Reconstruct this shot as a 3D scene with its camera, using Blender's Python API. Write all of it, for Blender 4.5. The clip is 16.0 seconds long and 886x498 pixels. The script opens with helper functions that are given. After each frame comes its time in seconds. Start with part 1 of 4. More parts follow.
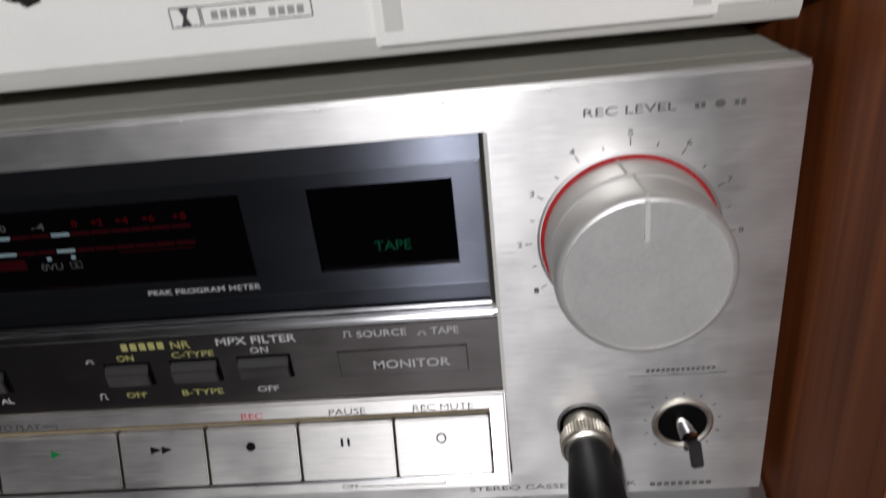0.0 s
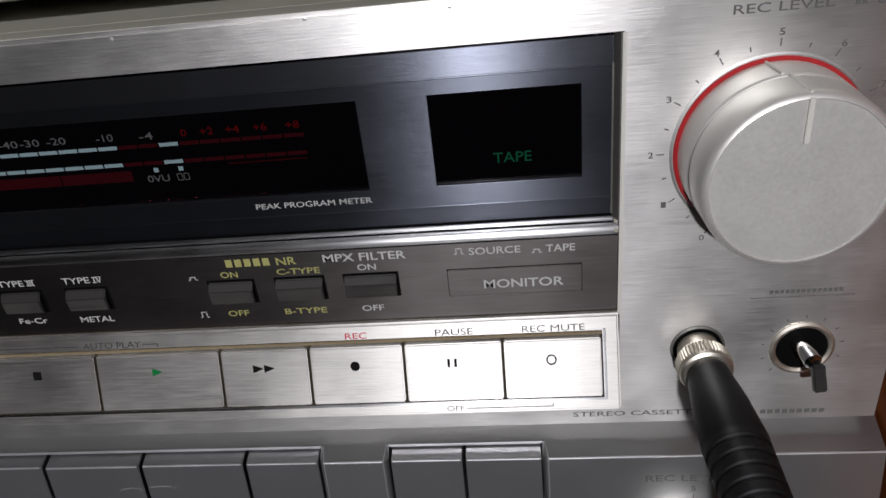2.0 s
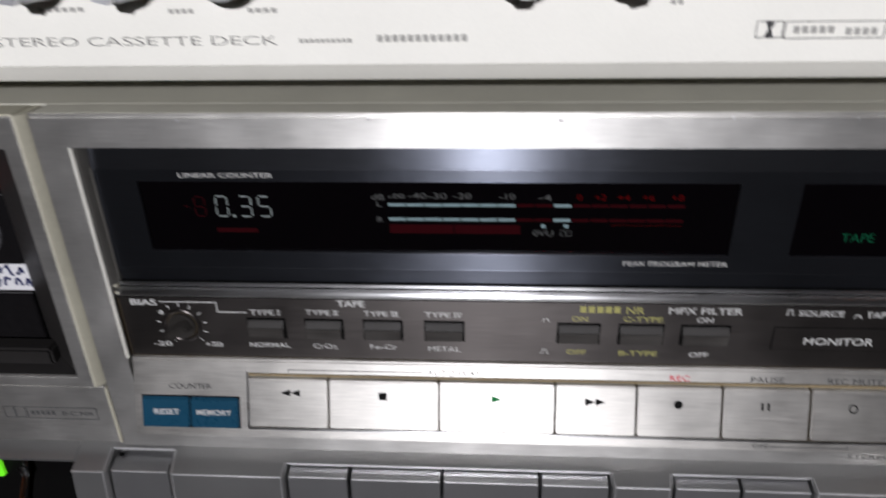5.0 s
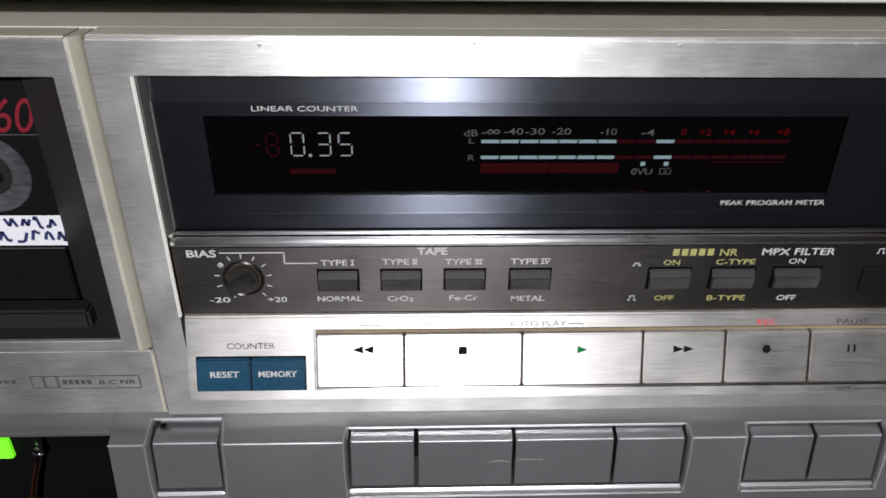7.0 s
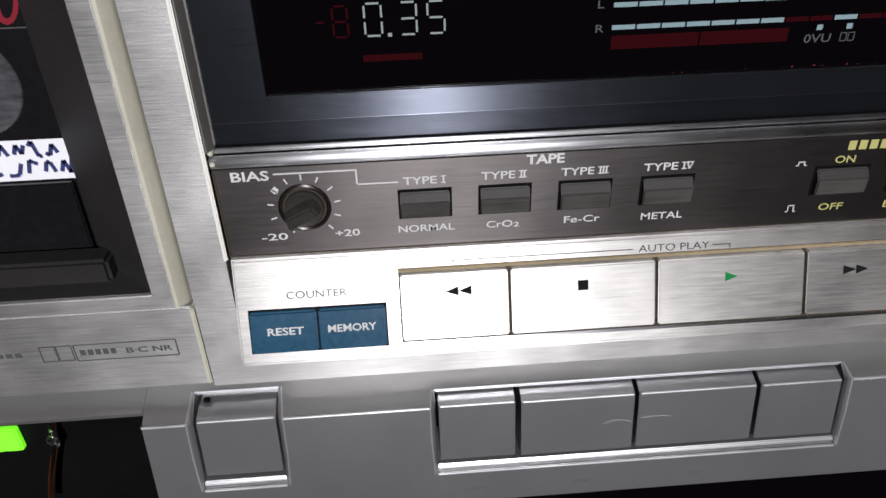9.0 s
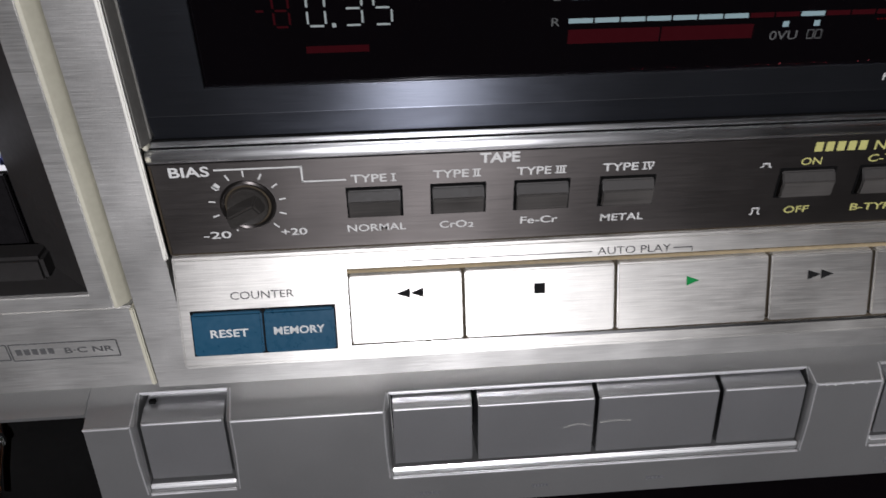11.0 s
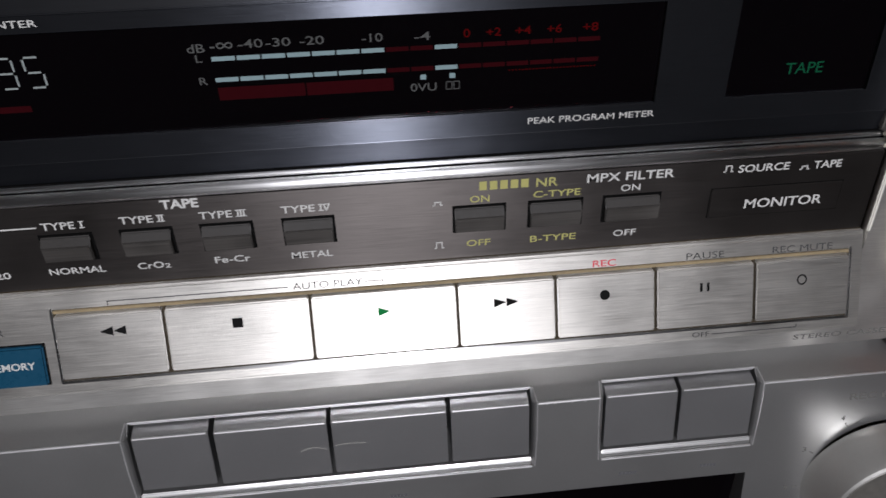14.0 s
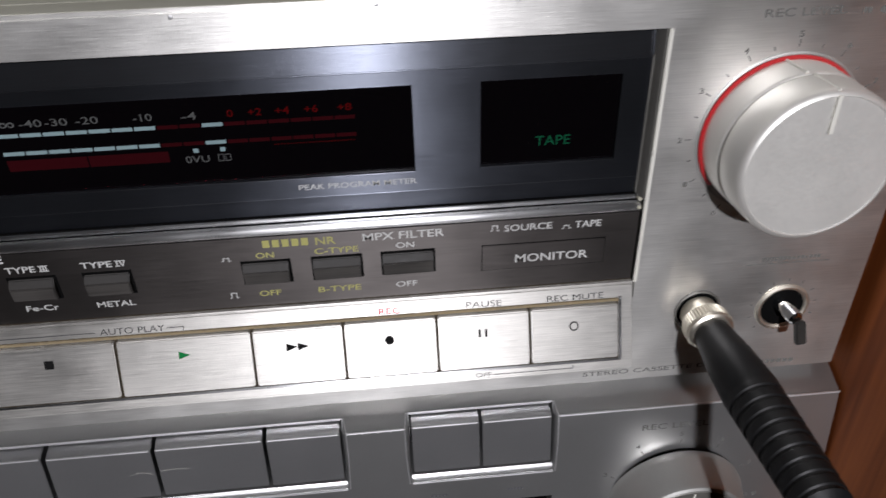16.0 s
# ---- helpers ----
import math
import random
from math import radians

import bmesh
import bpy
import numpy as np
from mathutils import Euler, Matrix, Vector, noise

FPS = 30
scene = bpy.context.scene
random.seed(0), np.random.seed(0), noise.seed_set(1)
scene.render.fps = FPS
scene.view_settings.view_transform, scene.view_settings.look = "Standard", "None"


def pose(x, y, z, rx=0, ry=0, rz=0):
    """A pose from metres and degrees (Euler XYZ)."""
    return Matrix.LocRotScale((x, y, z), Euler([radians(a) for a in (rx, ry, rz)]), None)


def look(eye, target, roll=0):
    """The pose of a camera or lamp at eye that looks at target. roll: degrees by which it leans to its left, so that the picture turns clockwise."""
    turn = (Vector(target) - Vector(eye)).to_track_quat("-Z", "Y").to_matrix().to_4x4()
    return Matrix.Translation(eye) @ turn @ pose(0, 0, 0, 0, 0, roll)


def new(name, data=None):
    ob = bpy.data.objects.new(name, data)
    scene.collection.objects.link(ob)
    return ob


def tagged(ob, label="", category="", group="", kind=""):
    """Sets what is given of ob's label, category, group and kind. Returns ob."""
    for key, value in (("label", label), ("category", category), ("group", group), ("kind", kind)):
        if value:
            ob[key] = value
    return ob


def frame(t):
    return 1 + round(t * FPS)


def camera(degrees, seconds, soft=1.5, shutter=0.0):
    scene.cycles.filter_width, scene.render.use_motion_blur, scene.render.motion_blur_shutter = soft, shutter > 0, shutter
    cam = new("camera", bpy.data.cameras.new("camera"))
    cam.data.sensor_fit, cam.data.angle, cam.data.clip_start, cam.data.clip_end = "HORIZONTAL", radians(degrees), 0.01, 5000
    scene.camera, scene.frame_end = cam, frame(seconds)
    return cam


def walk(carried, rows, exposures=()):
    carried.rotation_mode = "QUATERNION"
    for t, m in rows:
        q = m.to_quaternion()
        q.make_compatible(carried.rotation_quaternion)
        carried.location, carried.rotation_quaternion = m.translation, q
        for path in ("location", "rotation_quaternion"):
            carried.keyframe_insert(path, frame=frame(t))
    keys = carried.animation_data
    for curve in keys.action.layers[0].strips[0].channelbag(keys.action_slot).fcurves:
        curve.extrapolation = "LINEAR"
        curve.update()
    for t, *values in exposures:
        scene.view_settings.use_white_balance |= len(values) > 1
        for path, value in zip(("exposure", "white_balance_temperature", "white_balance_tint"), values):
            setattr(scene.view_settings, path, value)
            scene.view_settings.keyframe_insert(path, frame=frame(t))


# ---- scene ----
cam = camera(64.0, 16.0, soft=1.55, shutter=0.5)
PATH = [
    (0, (0.00372, -0.13252, 0.28023), (-0.00924, 0.00136, 0.21384), -6.492),
    (0.5, (-0.00519, -0.13610, 0.26659), (-0.01567, -0.00248, 0.19925), -5.783),
    (1, (-0.01357, -0.13331, 0.26930), (-0.02873, -0.00250, 0.19747), -6.302),
    (1.5, (-0.01848, -0.13340, 0.27155), (-0.03473, -0.00314, 0.19895), -6.336),
    (2, (-0.01918, -0.13426, 0.27069), (-0.03605, -0.00422, 0.19785), -6.728),
    (2.5, (-0.02015, -0.13555, 0.26579), (-0.03810, -0.00569, 0.19289), -6.290),
    (3, (-0.03189, -0.13461, 0.26945), (-0.04920, -0.00542, 0.19523), -5.767),
    (3.5, (-0.04679, -0.13840, 0.27466), (-0.06747, -0.00908, 0.20153), -5.563),
    (4, (-0.06996, -0.15590, 0.27158), (-0.08696, -0.02424, 0.20175), -4.715),
    (4.5, (-0.08847, -0.15293, 0.28404), (-0.09856, -0.02184, 0.21183), -3.481),
    (5, (-0.11270, -0.15831, 0.29548), (-0.12189, -0.02578, 0.22583), -1.278),
    (5.2, (-0.12323, -0.15878, 0.30003), (-0.13120, -0.02565, 0.23139), -0.451),
    (7.3, (-0.16118, -0.14999, 0.27800), (-0.15508, -0.01913, 0.20494), 0.439),
    (7.5, (-0.16717, -0.14022, 0.27565), (-0.16053, -0.00918, 0.20296), 0.226),
    (8, (-0.16823, -0.13231, 0.26005), (-0.16150, -0.00192, 0.18619), -0.859),
    (8.5, (-0.17535, -0.12676, 0.25393), (-0.16870, 0.00258, 0.17827), -1.892),
    (8.7, (-0.17658, -0.12549, 0.25222), (-0.16999, 0.00304, 0.17517), -1.935),
    (10.8, (-0.17041, -0.11663, 0.25312), (-0.16159, 0.00928, 0.17207), -0.570),
    (11, (-0.16846, -0.11779, 0.25195), (-0.15982, 0.00791, 0.17056), -0.730),
    (11.5, (-0.15983, -0.12009, 0.25139), (-0.15112, 0.00612, 0.17079), -1.075),
    (12, (-0.15179, -0.12051, 0.25144), (-0.14392, 0.00539, 0.17028), -1.467),
    (12.5, (-0.13828, -0.12225, 0.25346), (-0.12868, 0.00456, 0.17391), -1.470),
    (13, (-0.12674, -0.12428, 0.25301), (-0.11511, 0.00227, 0.17331), -1.088),
    (13.5, (-0.11495, -0.12487, 0.25896), (-0.10419, 0.00119, 0.17838), -1.262),
    (14, (-0.10683, -0.12969, 0.26033), (-0.09616, -0.00248, 0.18157), -1.767),
    (14.5, (-0.09658, -0.12897, 0.26227), (-0.08712, -0.00329, 0.18093), -1.567),
    (15, (-0.08189, -0.12991, 0.26593), (-0.07300, -0.00419, 0.18460), -1.677),
    (15.5, (-0.06872, -0.13315, 0.27410), (-0.05906, -0.00796, 0.19203), -1.417),
    (16, (-0.05692, -0.13902, 0.27999), (-0.04714, -0.01331, 0.19875), -1.642),
]

EXPOSURES = [(0, -0.88), (0.5, -1.0), (1, -1.0), (1.5, -0.82), (2, -0.75), (2.5, -0.75), (3, -0.7), (3.5, -0.55), (4, -0.55), (4.5, -0.43), (5, -0.42), (5.2, -0.5), (7.3, 0.1), (7.5, 0.17), (8, 0.2), (8.5, 0.2), (11, -0.04), (12.5, -0.06), (13, -0.1), (14, -0.28), (15, -0.1), (16, -0.32)]
walk(cam, [(t, look(eye, target, roll)) for t, eye, target, roll in PATH], EXPOSURES)

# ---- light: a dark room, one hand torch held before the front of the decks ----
world = bpy.data.worlds.new("dark_room")
scene.world = world
world.use_nodes = True
world.node_tree.nodes["Background"].inputs[0].default_value = (0.6, 0.75, 1.0, 1)
world.node_tree.nodes["Background"].inputs[1].default_value = 0.01

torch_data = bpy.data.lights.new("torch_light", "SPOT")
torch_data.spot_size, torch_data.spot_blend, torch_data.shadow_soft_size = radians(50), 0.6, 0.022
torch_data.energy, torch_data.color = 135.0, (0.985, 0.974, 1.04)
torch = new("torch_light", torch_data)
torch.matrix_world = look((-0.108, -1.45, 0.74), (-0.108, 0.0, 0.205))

# ---- helpers of this scene; lengths in millimetres ----
MM = 0.001
BASE = {}


def thing(name, x, y, z, label, category, group="", kind=""):
    ob = new(name)
    ob.empty_display_size = 0.01
    ob.location = (x * MM, y * MM, z * MM)
    BASE[ob] = ob.location.copy()
    return tagged(ob, label, category, group, kind)


def part(name, bm, material, parent=None, label="", smooth=30):
    """One mesh out of a bmesh in millimetres, under a thing or a part."""
    bmesh.ops.scale(bm, vec=(MM, MM, MM), verts=bm.verts)
    bmesh.ops.recalc_face_normals(bm, faces=bm.faces)
    me = bpy.data.meshes.new(name)
    bm.to_mesh(me)
    bm.free()
    if smooth:
        for f in me.polygons:
            f.use_smooth = True
        me.set_sharp_from_angle(angle=radians(smooth))
    me.materials.append(material)
    ob = new(name, me)
    if parent:
        ob.parent = parent
        if parent in BASE:
            ob.location = -BASE[parent]
    return tagged(ob, label) if label else ob


def structure(name, bm, material, label, category):
    return tagged(part(name, bm, material), label, category, "", "structure")


def soften(bm, edges, offset, segments=2, angle=40):
    sharp = [e for e in edges if e.is_valid and len(e.link_faces) == 2 and e.calc_face_angle(0) > radians(angle)]
    if sharp and offset > 0:
        bmesh.ops.bevel(bm, geom=sharp, offset=offset, segments=segments, affect="EDGES", clamp_overlap=True)


def box(bm, x0, x1, y0, y1, z0, z1, bevel=0.0, segments=2):
    made = bmesh.ops.create_cube(bm, size=1.0, matrix=Matrix.LocRotScale(((x0 + x1) / 2, (y0 + y1) / 2, (z0 + z1) / 2), None, (x1 - x0, y1 - y0, z1 - z0)))
    if bevel:
        soften(bm, list({e for v in made["verts"] for e in v.link_edges}), bevel, segments)
    return bm


def boxed(*args, **kw):
    return box(bmesh.new(), *args, **kw)


def prism(bm, profile, x0, x1, bevel=0.0, segments=2):
    """A (y, z) outline drawn out along x."""
    a = [bm.verts.new((x0, y, z)) for y, z in profile]
    b = [bm.verts.new((x1, y, z)) for y, z in profile]
    n = len(profile)
    faces = [bm.faces.new(a), bm.faces.new(b[::-1])]
    faces += [bm.faces.new((a[i], b[i], b[(i + 1) % n], a[(i + 1) % n])) for i in range(n)]
    bmesh.ops.recalc_face_normals(bm, faces=faces)
    if bevel:
        soften(bm, list({e for f in faces for e in f.edges}), bevel, segments, 15)
    return bm


def slab(bm, xs, zs, open_cell, y0, y1, bevel=0.0):
    """A plate between y0 (front) and y1 with the cells for which open_cell(x, z) holds cut out."""
    solid = {}
    for i in range(len(xs) - 1):
        for j in range(len(zs) - 1):
            solid[i, j] = not open_cell((xs[i] + xs[i + 1]) / 2, (zs[j] + zs[j + 1]) / 2)
    verts = {}

    def v(i, j, y):
        if (i, j, y) not in verts:
            verts[i, j, y] = bm.verts.new((xs[i], y, zs[j]))
        return verts[i, j, y]

    for (i, j), on in solid.items():
        if not on:
            continue
        bm.faces.new((v(i, j, y0), v(i + 1, j, y0), v(i + 1, j + 1, y0), v(i, j + 1, y0)))
        bm.faces.new((v(i, j, y1), v(i, j + 1, y1), v(i + 1, j + 1, y1), v(i + 1, j, y1)))
        for di, dj, p, q in ((-1, 0, (i, j), (i, j + 1)), (1, 0, (i + 1, j), (i + 1, j + 1)), (0, -1, (i, j), (i + 1, j)), (0, 1, (i, j + 1), (i + 1, j + 1))):
            if not solid.get((i + di, j + dj), False):
                bm.faces.new((v(*p, y0), v(*q, y0), v(*q, y1), v(*p, y1)))
    bmesh.ops.recalc_face_normals(bm, faces=bm.faces)
    if bevel:
        soften(bm, list(bm.edges), bevel)
    return bm


def lathe(bm, cx, cz, profile, n=64, lean=0.0):
    """A (radius, y) outline turned round an axis along y through (cx, cz)."""
    rings = []
    for r, y in profile:
        if r < 1e-6:
            rings.append([bm.verts.new((cx, y, cz))])
        else:
            rings.append([bm.verts.new((cx + r * math.cos(2 * math.pi * i / n), y, cz + r * math.sin(2 * math.pi * i / n))) for i in range(n)])
    for a, b in zip(rings, rings[1:]):
        for i in range(n):
            j = (i + 1) % n
            if len(a) == 1 and len(b) == 1:
                continue
            if len(a) == 1:
                bm.faces.new((a[0], b[i], b[j]))
            elif len(b) == 1:
                bm.faces.new((a[i], b[0], a[j]))
            else:
                bm.faces.new((a[i], b[i], b[j], a[j]))
    return bm


def tube(bm, points, radii, n=16):
    """A round bar along a line of points."""
    rings = []
    for i, p in enumerate(points):
        p = Vector(p)
        way = (Vector(points[min(i + 1, len(points) - 1)]) - Vector(points[max(i - 1, 0)])).normalized()
        side = way.cross(Vector((1, 0, 0.01))).normalized()
        up = way.cross(side)
        r = radii[i] if isinstance(radii, (list, tuple)) else radii
        rings.append([bm.verts.new(p + r * (math.cos(2 * math.pi * k / n) * side + math.sin(2 * math.pi * k / n) * up)) for k in range(n)])
    for a, b in zip(rings, rings[1:]):
        for i in range(n):
            bm.faces.new((a[i], b[i], b[(i + 1) % n], a[(i + 1) % n]))
    bm.faces.new(rings[0])
    bm.faces.new(rings[-1][::-1])
    return bm


GLYPHS, GROUP = {}, [0, False]


def mark(bm, faces):
    """Notes which printed piece these faces belong to."""
    layer = bm.faces.layers.int.get("piece") or bm.faces.layers.int.new("piece")
    if not GROUP[1]:
        GROUP[0] += 1
    for f in faces:
        f[layer] = GROUP[0]


def together(draw, *args):
    """What draw makes counts as one printed piece."""
    GROUP[0] += 1
    GROUP[1] = True
    draw(*args)
    GROUP[1] = False


def pieces(name, bm, material, parent, label=""):
    """Each printed piece of the bmesh as a part of its own."""
    layer = bm.faces.layers.int["piece"]
    lots = {}
    for f in bm.faces:
        lots.setdefault(f[layer], []).append([v.co.copy() for v in f.verts])
    for lot in lots.values():
        one = bmesh.new()
        for corners in lot:
            one.faces.new([one.verts.new(c) for c in corners])
        bmesh.ops.remove_doubles(one, verts=one.verts, dist=1e-4)
        part(name, one, material, parent, label)
    bm.free()


def outline(bm, x0, x1, z0, z1, w, y_of):
    def draw():
        for a, b, c, d in ((x0, z0, x1, z0), (x1, z0, x1, z1), (x1, z1, x0, z1), (x0, z1, x0, z0)):
            stroke(bm, a, b, c, d, w, y_of)
    together(draw)


def glyphs(words, weight):
    if (words, weight) not in GLYPHS:
        cu = bpy.data.curves.new("lettering", "FONT")
        cu.body, cu.offset, cu.resolution_u = words, weight, 3
        ob = new("lettering", cu)
        dg = bpy.context.evaluated_depsgraph_get()
        me = bpy.data.meshes.new_from_object(ob.evaluated_get(dg))
        bpy.data.objects.remove(ob)
        bpy.data.curves.remove(cu)
        GLYPHS[words, weight] = ([tuple(v.co[:2]) for v in me.vertices], [tuple(p.vertices) for p in me.polygons])
        bpy.data.meshes.remove(me)
    return GLYPHS[words, weight]


def lettering(bm, words, x0, x1, zc, height, y_of, weight=0.012, proud=0.06):
    """Flat printed letters from x0 to x1, of that height, on the surface y_of(z)."""
    pts, faces = glyphs(words, weight)
    bm.faces.layers.int.get("piece") or bm.faces.layers.int.new("piece")
    ax, bx = min(p[0] for p in pts), max(p[0] for p in pts)
    az, bz = min(p[1] for p in pts), max(p[1] for p in pts)
    vs = []
    for px, pz in pts:
        z = zc - height / 2 + height * (pz - az) / (bz - az)
        vs.append(bm.verts.new((x0 + (x1 - x0) * (px - ax) / (bx - ax), y_of(z) - proud, z)))
    mark(bm, [bm.faces.new([vs[i] for i in f]) for f in faces])
    return bm


def flat(bm, corners, y_of, proud=0.06):
    """A flat printed shape on the surface y_of(z), from (x, z) corners."""
    bm.faces.layers.int.get("piece") or bm.faces.layers.int.new("piece")
    mark(bm, [bm.faces.new([bm.verts.new((x, y_of(z) - proud, z)) for x, z in corners])])
    return bm


def stroke(bm, x0, z0, x1, z1, w, y_of, proud=0.06):
    d = Vector((x1 - x0, z1 - z0))
    n = Vector((-d.y, d.x)).normalized() * w / 2
    return flat(bm, [(x0 + n.x, z0 + n.y), (x1 + n.x, z1 + n.y), (x1 - n.x, z1 - n.y), (x0 - n.x, z0 - n.y)], y_of, proud)


def word_bars(bm, x0, x1, zc, height, y_of, n, proud=0.06):
    """A row of plain upright blocks the size of letters."""
    step = (x1 - x0) / n

    def draw():
        for i in range(n):
            a = x0 + i * step
            flat(bm, [(a, zc - height / 2), (a + step * 0.72, zc - height / 2), (a + step * 0.72, zc + height / 2), (a, zc + height / 2)], y_of, proud)
    together(draw)
    return bm


# ---- materials ----
def material(name, colour, rough=0.5, metal=0.0, grain=None, vary=0.08, bump=0.0, stain=0.0, aniso=0.0, coat=0.0, spec=0.5, emit=None, power=0.0, rvar=0.18, crough=0.08):
    """A surface with grain (scales of the fine noise per metre along x, y, z) and slow stains."""
    m = bpy.data.materials.new(name)
    m.use_nodes = True
    nt = m.node_tree
    b = nt.nodes["Principled BSDF"]
    b.inputs["Roughness"].default_value, b.inputs["Metallic"].default_value = rough, metal
    b.inputs["Coat Weight"].default_value, b.inputs["Specular IOR Level"].default_value = coat, spec
    b.inputs["Coat Roughness"].default_value = crough
    b.inputs["Base Color"].default_value = (*colour, 1)
    if emit:
        b.inputs["Emission Color"].default_value = (*emit, 1)
        b.inputs["Emission Strength"].default_value = power
    grain = grain or (900, 900, 900)
    co = nt.nodes.new("ShaderNodeTexCoord")
    mp = nt.nodes.new("ShaderNodeMapping")
    mp.inputs["Scale"].default_value = grain
    nt.links.new(co.outputs["Object"], mp.inputs["Vector"])
    fine = nt.nodes.new("ShaderNodeTexNoise")
    fine.inputs["Scale"].default_value, fine.inputs["Detail"].default_value = 1.0, 3.0
    nt.links.new(mp.outputs["Vector"], fine.inputs["Vector"])
    slow = nt.nodes.new("ShaderNodeTexNoise")
    slow.inputs["Scale"].default_value, slow.inputs["Detail"].default_value = 55.0, 6.0
    nt.links.new(co.outputs["Object"], slow.inputs["Vector"])
    both = nt.nodes.new("ShaderNodeMath")
    both.operation = "MULTIPLY_ADD"
    nt.links.new(slow.outputs["Fac"], both.inputs[0])
    both.inputs[1].default_value = 1.0 + stain
    nt.links.new(fine.outputs["Fac"], both.inputs[2])
    tone = nt.nodes.new("ShaderNodeMapRange")
    tone.inputs["From Min"].default_value, tone.inputs["From Max"].default_value = 0.6, 1.4 + stain
    tone.inputs["To Min"].default_value, tone.inputs["To Max"].default_value = 1 - vary, 1 + vary
    nt.links.new(both.outputs[0], tone.inputs["Value"])
    mix = nt.nodes.new("ShaderNodeVectorMath")
    mix.operation = "SCALE"
    mix.inputs[0].default_value = colour
    nt.links.new(tone.outputs["Result"], mix.inputs["Scale"])
    nt.links.new(mix.outputs["Vector"], b.inputs["Base Color"])
    rr = nt.nodes.new("ShaderNodeMapRange")
    rr.inputs["From Min"].default_value, rr.inputs["From Max"].default_value = 0.6, 1.4 + stain
    rr.inputs["To Min"].default_value, rr.inputs["To Max"].default_value = max(0.02, rough * (1 - rvar)), min(1, rough * (1 + rvar))
    nt.links.new(both.outputs[0], rr.inputs["Value"])
    nt.links.new(rr.outputs["Result"], b.inputs["Roughness"])
    if bump:
        bp = nt.nodes.new("ShaderNodeBump")
        bp.inputs["Strength"].default_value, bp.inputs["Distance"].default_value = bump, 0.0001
        nt.links.new(fine.outputs["Fac"], bp.inputs["Height"])
        nt.links.new(bp.outputs["Normal"], b.inputs["Normal"])
    if aniso:
        b.inputs["Anisotropic"].default_value = aniso
        along = nt.nodes.new("ShaderNodeCombineXYZ")
        along.inputs[2].default_value = 1.0
        nt.links.new(along.outputs[0], b.inputs["Tangent"])
    return m


BRUSH = (110, 4500, 4500)
M_FACE = material("brushed_aluminium", (0.70, 0.69, 0.66), 0.43, 0.93, BRUSH, 0.26, 0.4, 0.4, aniso=0.74)
M_KEYS = material("bright_brushed_aluminium", (0.62, 0.605, 0.57), 0.54, 0.94, BRUSH, 0.32, 0.45, 0.2, aniso=0.86)
M_TRIM = material("polished_trim", (0.80, 0.80, 0.80), 0.30, 1.0, BRUSH, 0.05, aniso=0.9)
M_PANEL = material("dark_anodised_panel", (0.058, 0.063, 0.076), 0.34, 0.93, BRUSH, 0.14, 0.2, 0.3, aniso=1.0, coat=0.14, crough=0.46)
M_STRIP = material("brown_black_anodised_strip", (0.088, 0.080, 0.076), 0.43, 0.95, BRUSH, 0.14, 0.15, 0.3, aniso=0.85)
M_BUTTON = material("black_plastic_button", (0.024, 0.022, 0.02), 0.35, 0.0, (1500, 1500, 1500), 0.25, 0.1, spec=0.3)
M_BTNTOP = material("matt_black_button", (0.022, 0.02, 0.018), 0.55, 0.0, (1500, 1500, 1500), 0.25, 0.1, spec=0.25)
M_BLUE = material("blue_plastic_key", (0.005, 0.044, 0.082), 0.30, 0.0, None, 0.08, 0.05, spec=0.25)
M_CREAM = material("cream_plastic", (0.38, 0.365, 0.29), 0.5, 0.0, None, 0.12, 0.1, 0.3)
M_GLASS = material("black_display_glass", (0.0016, 0.0012, 0.0016), 0.03, 0.0, None, 0.1, spec=0.3)
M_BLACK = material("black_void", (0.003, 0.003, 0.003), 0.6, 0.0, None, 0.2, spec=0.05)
# Brown grime, kept dark enough to paint the shade in the key gaps too.
M_BED = material("grime_and_gap_shade", (0.035, 0.027, 0.017), 0.7, 0.0, None, 0.3, 0.2, 0.5, spec=0.15)
M_GRIME = material("tan_grime", (0.20, 0.155, 0.085), 0.75, 0.0, None, 0.5, 0.2, 0.8)
M_UPKNOB = material("satin_chrome_knob", (0.66, 0.67, 0.69), 0.42, 0.75, None, 0.05)
M_COVER = material("dark_steel_cover", (0.16, 0.155, 0.14), 0.45, 0.5, None, 0.15, 0.2)
M_SILVER = material("satin_silver_paint", (0.48, 0.48, 0.475), 0.36, 0.92, (2200, 2200, 2200), 0.04, 0.03, 0.2, rvar=0.05)
M_SILVKEY = material("satin_silver_key", (0.43, 0.43, 0.435), 0.35, 0.9, (2200, 2200, 2200), 0.04, 0.03, 0.2, rvar=0.05)
# Lighter than the silver paint: for strips drawn as edge highlights, and for chips.
M_EDGE = material("bright_chip_and_highlight", (0.88, 0.88, 0.88), 0.32, 0.85, (60, 60, 60), 0.12, 0.0, 0.1)
M_SCUFF = material("scuffed_black_plastic", (0.06, 0.056, 0.052), 0.33, 0.25, (60, 2600, 2600), 0.6, 0.3, 0.5)
M_KNOB = material("satin_knob_metal", (0.74, 0.725, 0.68), 0.45, 0.6, (1500, 1500, 1500), 0.025, 0.02, 0.3)
M_LOWKNOB = material("grey_knob_metal", (0.52, 0.515, 0.49), 0.42, 0.85, (1500, 1500, 1500), 0.05, 0.04, 0.3)
M_RED = material("red_ring_paint", (0.42, 0.022, 0.025), 0.5, 0.0, spec=0.3)
M_NICKEL = material("nickel_collar", (0.80, 0.75, 0.64), 0.42, 1.0, (300, 4000, 300), 0.12, 0.1)
